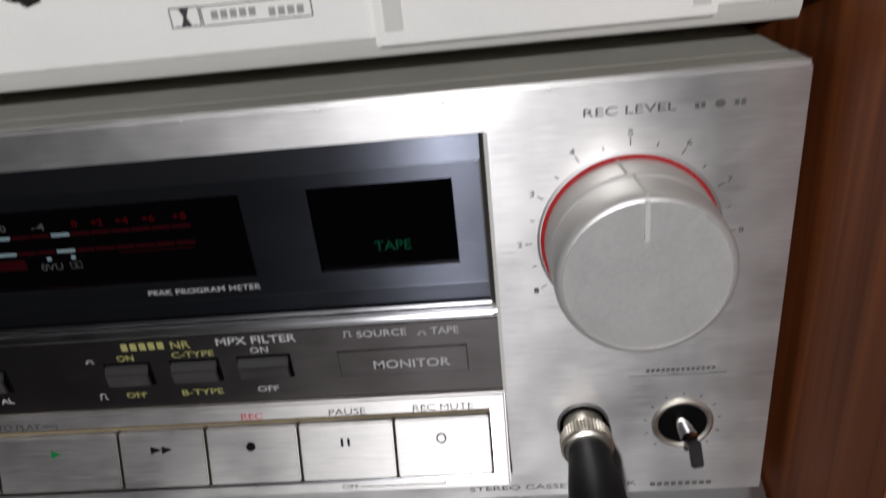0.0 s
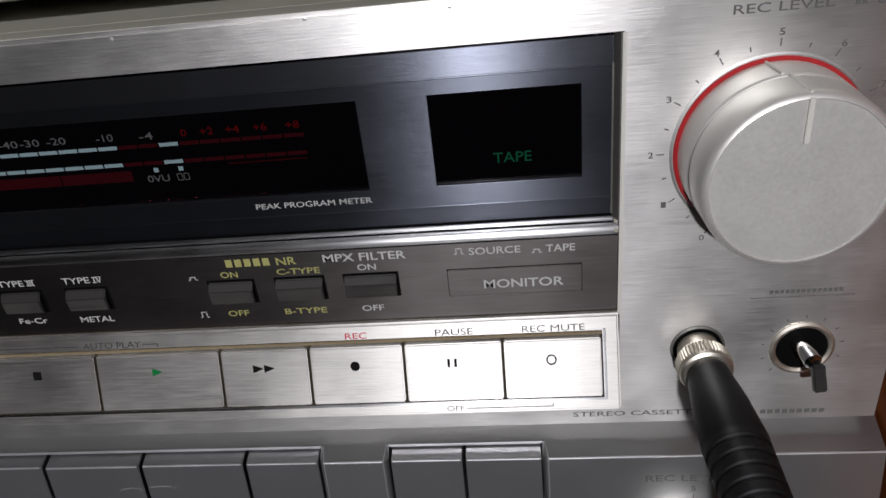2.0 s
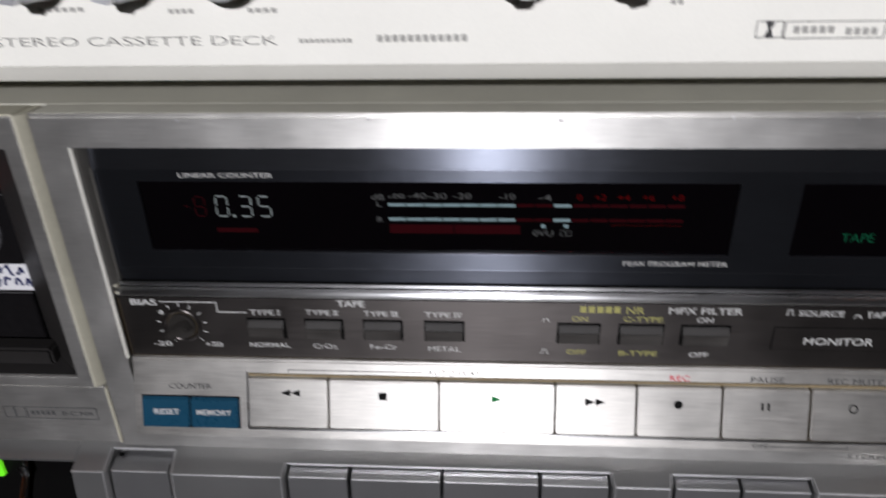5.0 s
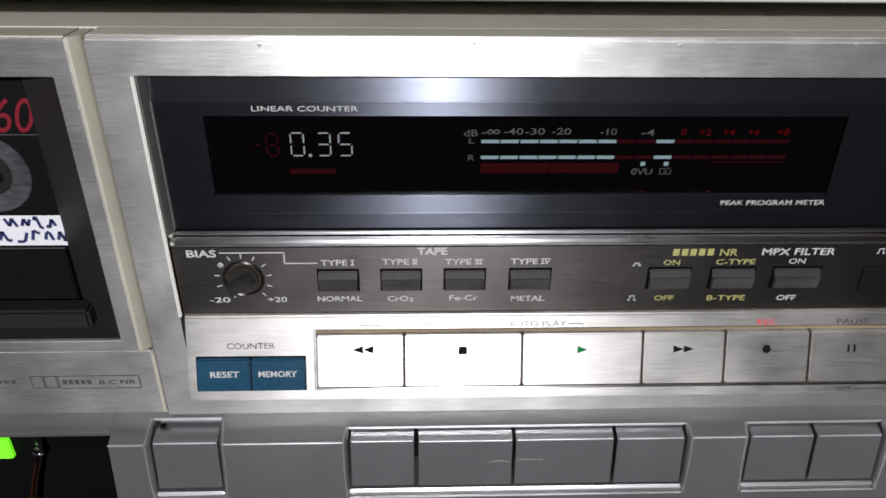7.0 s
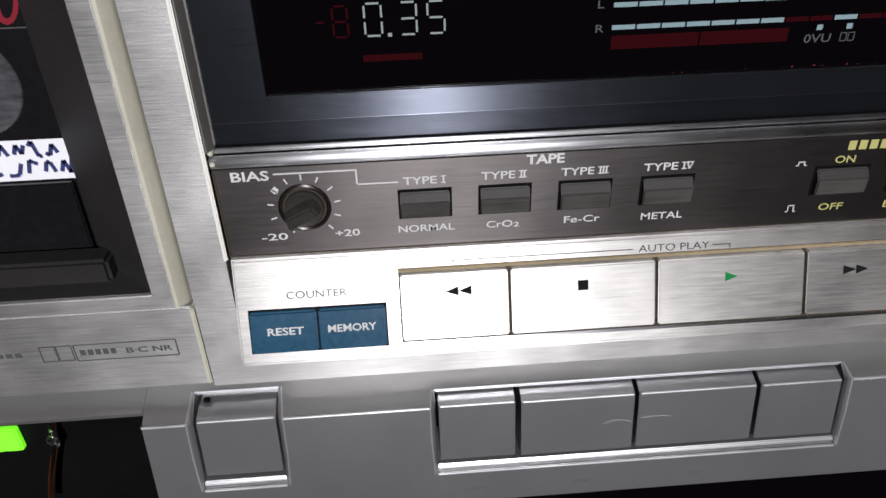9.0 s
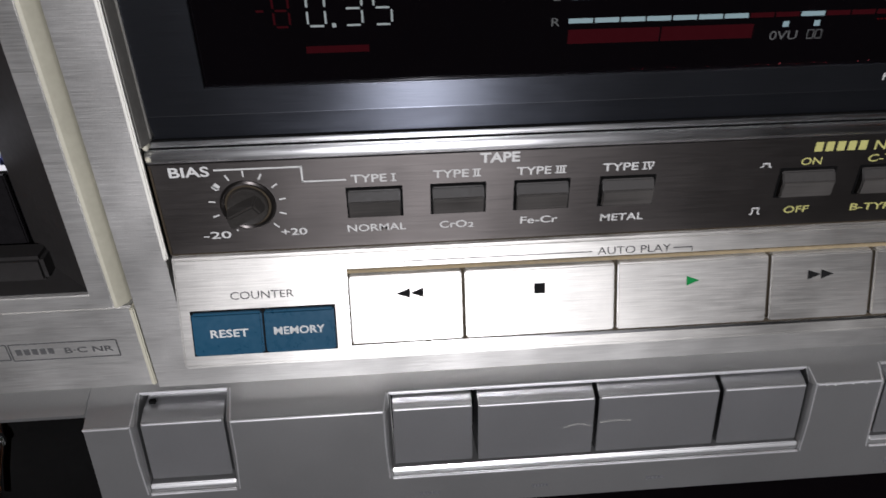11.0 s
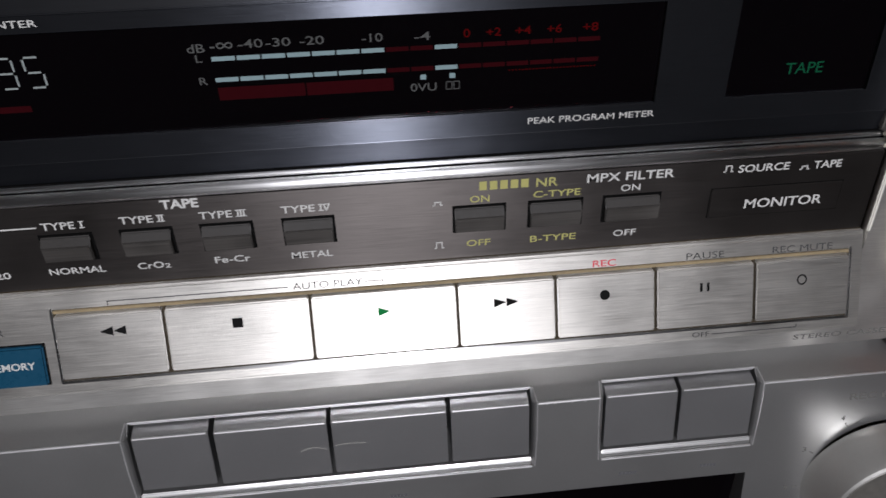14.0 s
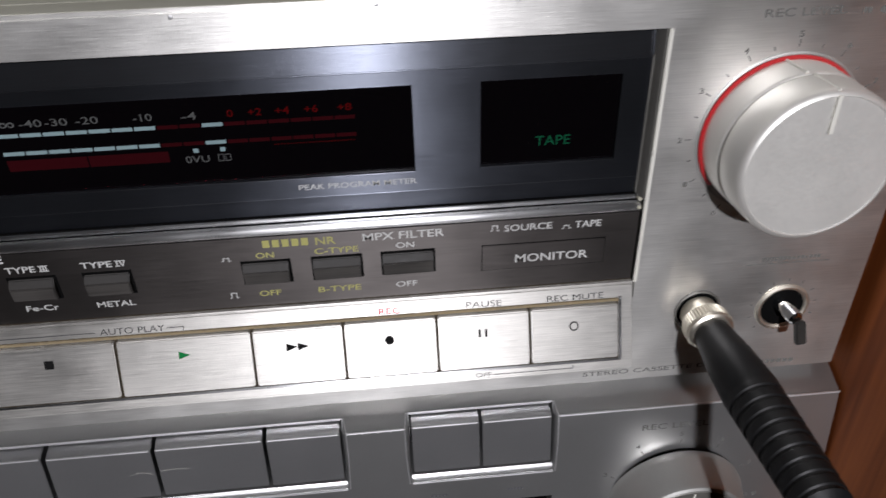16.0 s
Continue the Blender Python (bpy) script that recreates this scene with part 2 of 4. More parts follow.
M_RUBBER = material("black_rubber", (0.006, 0.006, 0.0065), 0.46, 0.0, (1200, 1200, 1200), 0.2, 0.15, spec=0.3)
M_CHROME = material("chrome", (0.75, 0.76, 0.78), 0.10, 1.0, None, 0.04)
M_WHITE = material("pale_cream_face", (0.82, 0.81, 0.74), 0.5, 0.0, (1500, 1500, 1500), 0.04, 0.05, 0.2)
M_OLIVE = material("olive_grey_plastic", (0.46, 0.45, 0.385), 0.5, 0.0, (900, 900, 900), 0.08, 0.1)
M_LIP = material("pale_grey_lip", (0.60, 0.59, 0.53), 0.5, 0.0, (1500, 1500, 1500), 0.05, 0.05, 0.2)
P_WHITE = material("white_print", (0.44, 0.44, 0.425), 0.75, spec=0.15)
P_YELLOW = material("yellow_print", (0.32, 0.305, 0.11), 0.7, spec=0.2)
P_BLACK = material("black_print", (0.010, 0.010, 0.010), 0.9, spec=0.0)
P_GREY = material("grey_print", (0.06, 0.06, 0.06), 0.9, spec=0.0)
P_SMUDGE = material("worn_grey_print", (0.075, 0.075, 0.08), 0.8, spec=0.1)
P_FAINT = material("faint_grey_print", (0.12, 0.118, 0.11), 0.9, spec=0.0)
P_MID = material("mid_grey_print", (0.2, 0.195, 0.18), 0.8, spec=0.1)
P_PALE = material("pale_grey_print", (0.34, 0.335, 0.31), 0.8, spec=0.1)
P_RED = material("red_print", (0.52, 0.03, 0.05), 0.55)
P_DARKRED = material("dark_red_print", (0.15, 0.007, 0.014), 0.6, spec=0.2)
P_GREEN = material("green_print", (0.01, 0.15, 0.04), 0.7, spec=0.0)
P_BLUEINK = material("dark_blue_ink", (0.015, 0.02, 0.09), 0.6)
L_CYAN = material("lit_segment", (0.04, 0.05, 0.05), 0.6, spec=0.0, emit=(0.55, 0.78, 0.88), power=0.30)
L_PALE = material("lit_digit", (0.03, 0.03, 0.03), 0.6, spec=0.0, emit=(0.75, 0.85, 0.88), power=0.3)
L_SCALE = material("lit_scale", (0.02, 0.02, 0.02), 0.6, spec=0.0, emit=(0.7, 0.72, 0.74), power=0.085)
L_RED = material("lit_red_scale", (0.02, 0.001, 0.001), 0.6, spec=0.0, emit=(0.8, 0.02, 0.03), power=0.055)
L_DIM = material("unlit_red_segment", (0.016, 0.002, 0.003), 0.6, spec=0.0, emit=(0.5, 0.02, 0.03), power=0.013)
L_GLINT = material("painted_red_glint", (0.05, 0.01, 0.01), 0.6, spec=0.0, emit=(1.0, 0.15, 0.2), power=0.5)
L_GREEN = material("lit_green_word", (0.003, 0.02, 0.01), 0.6, spec=0.0, emit=(0.02, 0.55, 0.26), power=0.075)
L_LIME = material("lime_indicator", (0.12, 0.55, 0.02), 0.5, emit=(0.18, 0.9, 0.02), power=0.75)
M_LABEL = material("white_paper_label", (0.62, 0.62, 0.63), 0.8, 0.0, None, 0.05)
M_SHELL = material("smoked_cassette_shell", (0.007, 0.0065, 0.007), 0.2, 0.0, None, 0.2, spec=0.2)
M_TAPEHUB = material("clear_hub_plastic", (0.06, 0.06, 0.063), 0.16, 0.0, (250, 250, 900), 0.6)
M_SMOKE = material("dark_grey_bezel", (0.016, 0.015, 0.0145), 0.4, 0.0, None, 0.15, 0.1, spec=0.2)
M_ROOM = material("dim_wall_paint", (0.35, 0.33, 0.30), 0.8, 0.0, (30, 30, 30), 0.08, 0.1)


def wood_material():
    m = bpy.data.materials.new("reddish_wood_veneer")
    m.use_nodes = True
    nt = m.node_tree
    b = nt.nodes["Principled BSDF"]
    co = nt.nodes.new("ShaderNodeTexCoord")
    mp = nt.nodes.new("ShaderNodeMapping")
    mp.inputs["Scale"].default_value = (220, 220, 9)
    nt.links.new(co.outputs["Object"], mp.inputs["Vector"])
    fine = nt.nodes.new("ShaderNodeTexNoise")
    fine.inputs["Scale"].default_value, fine.inputs["Detail"].default_value, fine.inputs["Distortion"].default_value = 1.0, 6.0, 0.6
    nt.links.new(mp.outputs["Vector"], fine.inputs["Vector"])
    ramp = nt.nodes.new("ShaderNodeValToRGB")
    ramp.color_ramp.elements[0].position, ramp.color_ramp.elements[0].color = 0.3, (0.17, 0.043, 0.011, 1)
    ramp.color_ramp.elements[1].position, ramp.color_ramp.elements[1].color = 0.72, (0.36, 0.105, 0.027, 1)
    nt.links.new(fine.outputs["Fac"], ramp.inputs["Fac"])
    nt.links.new(ramp.outputs["Color"], b.inputs["Base Color"])
    b.inputs["Roughness"].default_value, b.inputs["Specular IOR Level"].default_value = 0.5, 0.2
    bp = nt.nodes.new("ShaderNodeBump")
    bp.inputs["Strength"].default_value, bp.inputs["Distance"].default_value = 0.15, 0.0002
    nt.links.new(fine.outputs["Fac"], bp.inputs["Height"])
    nt.links.new(bp.outputs["Normal"], b.inputs["Normal"])
    return m


M_WOOD = wood_material()


# surfaces on which things are printed or set: y for a height z
def on_face(z):
    return 0.0


def on_strip(z):
    return 2.5


def on_display(z):
    return 5.0


def on_panel(z):
    return 4.0


def on_slope(z):
    return 0.9 - (175.8 - z) * 0.366


def on_key(z):
    return on_slope(z) - 1.65


def on_low(z):
    return -3.5 - (135.5 - z) * 0.14


def on_upper(z):
    return 2.5


# ---- room and shelf ----
structure("floor", boxed(-2300, 2300, -2500, 600, -720, -700), M_ROOM, "dim plain floor of the dark room", "floor")
structure("ceiling", boxed(-2300, 2300, -2500, 600, 1700, 1720), M_ROOM, "dim plain ceiling of the dark room", "ceiling")
structure("wall_north", boxed(-2300, 2300, 600, 620, -700, 1700), M_ROOM, "dim painted wall behind the shelf", "wall")
structure("wall_south", boxed(-2300, 2300, -2520, -2500, -700, 1700), M_ROOM, "dim painted wall across the room", "wall")
structure("wall_east", boxed(2300, 2320, -2500, 600, -700, 1700), M_ROOM, "dim painted side wall", "wall")
structure("wall_west", boxed(-2320, -2300, -2500, 600, -700, 1700), M_ROOM, "dim painted side wall", "wall")

shelf = thing("shelf_cabinet", -150, 130, -700, "reddish brown wooden cabinet holding stacked tape decks", "cabinet")
part("side_panel", boxed(65.5, 84, -40, 330, -700, 460, bevel=0.6), M_WOOD, shelf)
part("side_panel", boxed(-404, -386, -40, 330, -700, 460, bevel=0.6), M_WOOD, shelf)
part("shelf_board", boxed(-385.8, 65.3, 4, 328, -18, 0, bevel=0.5), M_WOOD, shelf)
part("back_panel", boxed(-385.8, 65.3, 329, 335, -700, 460), M_WOOD, shelf)
part("top_board", boxed(-404, 84, -40, 335, 460.2, 478, bevel=0.6), M_WOOD, shelf)


# ---- the lower deck ----
low = thing("cassette_deck", -150, 130, 0, "satin silver painted tape deck under the others, one black well", "tape deck")
LOW_TOP = 141.5


def low_profile(kind):
    back = [(250, LOW_TOP), (250, 8)]
    if kind == "plain":
        return [(on_low(8), 8), (on_low(135.4), 135.4), (9, LOW_TOP)] + back
    if kind == "key":
        return [(on_low(8), 8), (on_low(116.3), 116.3), (7, 117.4), (7, 136), (0.4, 137.3), (9, LOW_TOP)] + back
    if kind == "keyblack":
        return [(on_low(107.2), 107.2), (on_low(116.3), 116.3), (7, 117.4), (7, 136), (0.4, 137.3), (9, LOW_TOP), (250, LOW_TOP), (250, 107.2)]
    if kind == "black":
        return [(on_low(107.2), 107.2), (on_low(135.4), 135.4), (9, LOW_TOP), (250, LOW_TOP), (250, 107.2)]
    if kind == "lone":
        return [(on_low(8), 8), (on_low(116.3), 116.3), (7, 117.4), (7, 136.6), (3.4, 138.8), (9, LOW_TOP)] + back
    return [(-1.0, 136.8), (-1.0, 137.6), (9, LOW_TOP), (250, LOW_TOP), (250, 136.8)]


def bevelled_end(bm, x_in, x_out, foot, top=0.4):
    """The rounded side of a key recess: the front set back at x_in, flush at x_out."""
    for n in range(3):
        t0, t1 = n / 3, (n + 1) / 3
        rows = []
        for t in (t0, t1):
            d = 1.3 * (1 - math.sqrt(1 - (1 - t) ** 2))
            x = x_in + (x_out - x_in) * t
            rows.append([bm.verts.new((x, y, z)) for y, z in [(on_low(foot), foot), (on_low(117.0), 117.0), (on_low(119.0) + d, 119.0), (on_low(135.4) + d, 135.4 - 0.25 * d), (top, 135.4 + (top + 3.5) * 0.488), (9, LOW_TOP), (250, LOW_TOP), (250, foot)]])
        for i in range(8):
            j = (i + 1) % 8
            bm.faces.new((rows[0][i], rows[1][i], rows[1][j], rows[0][j]))
        if n == 0:
            bm.faces.new(rows[0])
        if n == 2:
            bm.faces.new(rows[1][::-1])


bm = bmesh.new()
for kind, x0, x1 in (("well", -370, -240), ("plain", -240, -230.1), ("lone", -228.9, -209.5), ("plain", -208.3, -205), ("black", -205, -174.4), ("keyblack", -173.2, -75.2), ("black", -74.0, -58.2), ("keyblack", -57, -17.0), ("plain", -15.8, 64.5)):
    prism(bm, low_profile(kind), x0, x1)
for x_in, x_out, foot, *top in ((-228.9, -230.1, 8, 3.4), (-209.5, -208.3, 8, 3.4), (-173.2, -174.4, 107.2), (-75.2, -74.0, 107.2), (-57, -58.2, 107.2), (-17.0, -15.8, 8)):
    bevelled_end(bm, x_in, x_out, foot, *top)
bmesh.ops.remove_doubles(bm, verts=bm.verts, dist=0.001)
body = part("body", bm, M_SILVER, low, smooth=0)
# Bright strips imitate the highlights along ridges and recess edges.
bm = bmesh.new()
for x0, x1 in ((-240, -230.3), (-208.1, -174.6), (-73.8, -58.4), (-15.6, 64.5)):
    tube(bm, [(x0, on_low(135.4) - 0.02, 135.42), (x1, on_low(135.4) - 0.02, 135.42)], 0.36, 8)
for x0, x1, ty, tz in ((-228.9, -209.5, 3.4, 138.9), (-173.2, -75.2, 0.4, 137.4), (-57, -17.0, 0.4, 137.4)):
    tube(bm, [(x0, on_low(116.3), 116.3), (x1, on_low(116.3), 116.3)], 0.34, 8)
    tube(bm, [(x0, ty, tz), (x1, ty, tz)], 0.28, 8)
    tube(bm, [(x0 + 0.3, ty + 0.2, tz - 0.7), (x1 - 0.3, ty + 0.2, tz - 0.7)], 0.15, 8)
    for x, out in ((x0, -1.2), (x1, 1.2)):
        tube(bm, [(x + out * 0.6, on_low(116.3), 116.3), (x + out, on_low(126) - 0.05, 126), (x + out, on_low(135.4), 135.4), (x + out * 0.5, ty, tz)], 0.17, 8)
tagged(part("edge_highlight", bm, M_EDGE, low, "highlights along the edges, put in as bright strips"), kind="stuff")
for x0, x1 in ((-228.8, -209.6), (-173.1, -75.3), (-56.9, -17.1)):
    # Black plate paints the shade seen in the gaps between the keys.
    part("recess_shade", boxed(x0 + 0.1, x1 - 0.1, 6.5, 6.9, 119.3, 135.4), M_BLACK, low, "black plate put in for the shade behind the keys")
    ledge = part("recess_ledge", prism(bmesh.new(), [(-5.85, 116.5), (-5.75, 117.8), (-5.2, 118.4), (6.8, 118.9), (6.8, 117.2)], x0, x1, bevel=0.15), M_SILVER, low)
    # The highlight on the ledge is a bright strip of its own.
    part("ledge_highlight", tube(bmesh.new(), [(x0 + 0.2, -5.6, 117.7), (x1 - 0.2, -5.6, 117.7)], 0.2, 8), M_EDGE, ledge, "highlight along the ledge, put in as a bright strip")
rnd = random.Random(8)
bm = bmesh.new()
for n in range(9):
    x = -73.5 + n * 1.7 + rnd.uniform(-0.5, 0.5)
    lathe(bm, x, 135.3 + rnd.uniform(-0.25, 0.25), [(0, on_low(135.3) - 0.45), (rnd.uniform(0.25, 0.6), on_low(135.3) - 0.1), (0.2, on_low(135.3) + 0.3)], 7)
tagged(part("paint_chips", bm, M_EDGE, low, "chipped paint spots on the ridge"), kind="stuff")
part("well_back", boxed(-369, -240.3, 22, 24, 20, 136.6), M_BLACK, low, "black cassette well")
part("display_window", boxed(-204.8, -17.6, -4.6, -3.0, 22, 107.0), M_GLASS, low, "glossy black window")
part("lower_body", boxed(-369, 64.5, 26, 250, 8, 106.9), M_COVER, low)
for fx in (-340, 40):
    for fy in (25, 225):
        part("foot", lathe(bmesh.new(), 0, 0, [(0, 0), (9, 0), (9, 8), (0, 8)], 24), M_RUBBER, low).matrix_basis = Matrix.Translation(Vector((fx, fy, 0)) * MM - BASE[low]) @ Matrix.Rotation(radians(90), 4, "X")


def low_key(x0, x1, push=0.0):
    bm = bmesh.new()
    g = 0.7 + push
    prism(bm, [(on_low(119.3) + g, 119.3), (on_low(135.0) + g, 134.7), (0.5 + g, 136.1), (6.4, 135.6), (6.4, 119.3)], x0, x1, bevel=0.2, segments=2)
    made = part("key", bm, M_SILVKEY, low)
    # The key's ridge highlight is added as a bright strip.
    part("ridge_highlight", tube(bmesh.new(), [(x0 + 0.4, on_low(134.7) + g + 0.12, 134.72), (x1 - 0.4, on_low(134.7) + g + 0.12, 134.72)], 0.32, 8), M_EDGE, made, "highlight on the key's ridge, put in as a bright strip")
    return made


def scratch(parent, x, z, wide, rise):
    bm = bmesh.new()
    pts = [(x + wide * i / 8, z + rise * math.sin(math.pi * i / 8)) for i in range(9)]
    for (a, b), (c, d) in zip(pts, pts[1:]):
        stroke(bm, a, b, c, d, 0.07, lambda q: on_low(q) + 0.7)
    part("scratch", bm, M_LIP, parent, "fine pale scratch")


for x0, x1, push in ((-228.3, -210.2, 0.6), (-172.4, -154.4, 0.3), (-153.0, -126.0, 0.0), (-124.9, -96.6, 0.1), (-95.5, -75.9, 0.0), (-56.3, -37.8, 0.1), (-36.8, -17.6, 0.0)):
    made = low_key(x0, x1, push)
    if x0 == -153.0:
        scratch(made, -133.0, 127.0, 6.4, 0.9)
    if x0 == -124.9:
        scratch(made, -124.4, 127.9, 7.5, 0.35)
part("button_hole", boxed(-227.0, -225.6, 2.2, 3.2, 136.5, 137.3), M_BLACK, low)
part("indicator", boxed(-303, -284.8, 19.5, 21.8, 107.6, 115.6, bevel=0.5), L_LIME, low, "lime green glowing indicator")
bm = tube(bmesh.new(), [(-274.5, 20, 118), (-275, 18, 111), (-279, 17, 100), (-282, 17, 90)], [1.0, 1.0, 0.9, 0.9], 12)
for z in (113.5, 112):
    lathe(bm, -274.8, z, [(1.7, 17.2), (1.7, 18.0), (0.9, 18.0)], 16)
part("guide_pin", bm, M_CHROME, low, "thin shiny metal guide pin")

LKX, LKZ = 20.0, 100.6
kb = on_low(LKZ)
bm = lathe(bmesh.new(), LKX, LKZ, [(20.4, kb + 1.0), (20.4, kb - 0.8), (20.0, kb - 1.5), (18.2, kb - 8.6), (17.6, kb - 9.7), (16.8, kb - 10.1), (16.4, kb - 9.9), (0, kb - 9.9)], 72)
low_knob = part("level_knob", bm, M_LOWKNOB, low, "wide grey metal level knob")
# Darker disc paints the shade on the knob's upright front.
part("knob_face_shade", lathe(bmesh.new(), LKX, LKZ, [(16.3, kb - 9.92), (16.1, kb - 10.05), (0, kb - 10.0)], 64), M_COVER, low_knob, "flat face of the knob, its shade painted dark")
part("pointer", boxed(LKX - 0.3, LKX + 0.3, kb - 10.2, kb - 9.95, LKZ + 6, LKZ + 15.5), M_LIP, low_knob, "pale pointer line")
bm = bmesh.new()
for i in range(11):
    a = radians(240 - 30 * i)
    stroke(bm, LKX + 21.6 * math.cos(a), LKZ + 21.6 * math.sin(a), LKX + 23.0 * math.cos(a), LKZ + 23.0 * math.sin(a), 0.3, on_low)
    if 2 <= i <= 8:
        lettering(bm, str(i), LKX + 24.8 * math.cos(a) - 0.6, LKX + 24.8 * math.cos(a) + 0.6, LKZ + 24.8 * math.sin(a), 1.5, on_low)
lettering(bm, "REC LEVEL", 8.2, 27.5, 128.7, 1.9, on_low)
pieces("legend", bm, P_FAINT, body)
bm = bmesh.new()
for x, w in ((-167, 5), (-140, 4), (-112, 4.5), (-52, 5), (-30, 4.5)):
    word_bars(bm, x, x + w, 111.0, 0.8, on_low, 5)
pieces("legend", bm, P_SMUDGE, body)

# ---- the middle deck ----
deck = thing("cassette_deck", -150, 130, 142, "brushed aluminium tape deck with dark display window, playing", "tape deck")
chassis = part("chassis", box(boxed(-223, 59, 9.1, 260, 145, 246.0), -366, -223.1, 9.1, 260, 244.6, 246.0), M_COVER, deck, "dark painted steel cover")
for fx in (-340, 40):
    for fy in (30, 230):
        part("foot", boxed(fx - 8, fx + 8, fy - 8, fy + 8, LOW_TOP + 0.1, 145, bevel=0.4), M_RUBBER, deck)

WX0, WX1, WZ0, WZ1 = -214.2, 1.6, 153.6, 239.0
bm = slab(bmesh.new(), [-222.6, WX0, WX1, 61.6], [143.6, WZ0, WZ1, 247.3], lambda x, z: WX0 < x < WX1 and WZ0 < z < WZ1, 0.0, 9.0)
soften(bm, [e for e in bm.edges if all(v.co.z > 246.5 for v in e.verts) and all(v.co.y < 1 for v in e.verts)], 0.9, 4)
face = part("front_panel", bm, M_FACE, deck, "brushed aluminium front panel")
bm = prism(bmesh.new(), [(9.05, 246.1), (9.05, 247.0), (9.4, 247.35), (259, 247.5), (259, 246.1)], -366, 60.6)
box(bm, -222.4, 60.6, 1.2, 9.0, 247.3, 247.36)
part("top_panel", bm, M_OLIVE, deck, "dull olive-grey top of the deck")
for x in (WX0, WX1):
    part("window_edge", boxed(x - 0.5, x + 0.5, -0.14, 0.8, 176.2, WZ1, bevel=0.25), M_LIP, deck, "bright cut edge of the window opening")

rnd = random.Random(21)
bm = bmesh.new()
for x in (-186.0, -140.5, -96.0, -57.5, -30.2, -6.0, 14.0):
    lathe(bm, x, 246.2 + rnd.uniform(-0.6, 0.3), [(0, -0.14), (rnd.uniform(0.25, 0.55), -0.05), (0.2, 0.3)], 7)
tagged(part("edge_chips", bm, M_EDGE, deck, "tiny bright chips on the top edge"), kind="stuff")

# lower left panel and cassette door
bm = boxed(-366, -223.4, 0.4, 9, 143.8, 165.4, bevel=0.4)
sub = part("lower_panel", bm, M_FACE, deck)
part("panel_edge", boxed(-223.9, -222.9, -0.2, 8.5, 144.4, 165.2, bevel=0.25), M_CREAM, deck, "cream plastic edge")
DX0, DX1, DZ0, DZ1 = -358, -230.4, 169.4, 238.8
bm = slab(bmesh.new(), [-366, DX0, DX1, -226.3], [166.0, DZ0, DZ1, 246.9], lambda x, z: DX0 < x < DX1 and DZ0 < z < DZ1, -0.6, 3.0, bevel=0.2)
door = part("cassette_door", bm, M_FACE, deck, "brushed aluminium cassette door, closed")
bm = slab(bmesh.new(), [-366.4, DX0 - 1, DX1 + 1, -226.3], [165.8, DZ0 - 1, DZ1 + 1, 247.2], lambda x, z: DX0 - 1 < x < DX1 + 1 and DZ0 - 1 < z < DZ1 + 1, 0.1, 9.0, bevel=0.5)
part("door_frame", bm, M_CREAM, door, "cream plastic door edge")
bm = bmesh.new()
ends = [[bm.verts.new((x, y, z)) for x, y in ((-226.25, -0.5), (-225.6, -0.35), (-224.1, 1.2), (-223.7, 2.6), (-223.7, 8.5), (-226.25, 8.5))] for z in (165.9, 247.1)]
bm.faces.new(ends[0])
bm.faces.new(ends[1][::-1])
for i in range(6):
    bm.faces.new((ends[0][i], ends[1][i], ends[1][(i + 1) % 6], ends[0][(i + 1) % 6]))
part("door_edge", bm, M_CREAM, door, "rounded cream plastic side of the door")
bm = bmesh.new()
o = [(DX0, DZ0), (DX1, DZ0), (DX1, DZ1), (DX0, DZ1)]
i_ = [(-347, 172), (-243.2, 172), (-243.2, 236), (-347, 236)]
for k in range(4):
    j = (k + 1) % 4
    bm.faces.new([bm.verts.new((o[k][0], 0.6, o[k][1])), bm.verts.new((o[j][0], 0.6, o[j][1])), bm.verts.new((i_[j][0], 10.5, i_[j][1])), bm.verts.new((i_[k][0], 10.5, i_[k][1]))])
bmesh.ops.remove_doubles(bm, verts=bm.verts, dist=0.001)
bmesh.ops.solidify(bm, geom=bm.faces[:], thickness=0.3)
part("door_well", bm, M_SMOKE, door, "dark grey sloping surround of the cassette window")
part("tray_lip", boxed(-345, -239.2, 3.5, 9.8, 170.2, 176.0, bevel=0.8), M_SMOKE, door)
bm = boxed(-346, -244.4, 10.6, 12.0, 173, 190.6, bevel=0.3)
part("window_pane", bm, M_SHELL, door, "smoked lower window strip")
part("tape_well", boxed(-366, -224.6, 22, 24, 146, 244.5), M_BLACK, deck)
bm = bmesh.new()
lettering(bm, "B·C NR", -239.5, -229.6, 155.0, 1.5, lambda z: 0.4, 0.02)
word_bars(bm, -249.3, -241.2, 155.1, 1.5, lambda z: 0.4, 5)
for x0, x1, z0, z1 in ((-250.3, -228.6, 152.9, 157.2), (-257.5, -254.3, 153.2, 157.2), (-254.0, -250.8, 153.2, 157.2)):
    outline(bm, x0, x1, z0, z1, 0.3, lambda z: 0.4)
pieces("legend", bm, P_GREY, sub)
bm = word_bars(bmesh.new(), -292, -261, 155.4, 1.2, lambda z: 0.4, 16)
pieces("legend", bm, P_GREY, sub)

# dark window panel round the displays
bm = slab(bmesh.new(), [WX0 + 0.2, -201.5, -51.5, -36.8, -6.2, WX1 - 0.2], [204.0, 208.7, 228.8, 231.9],
          lambda x, z: 208.7 < z < 228.8 and (-201.5 < x < -51.5 or -36.8 < x < -6.2), 4.0, 7.5)
panel = part("window_panel", bm, M_PANEL, deck, "dark blue-grey brushed panel")
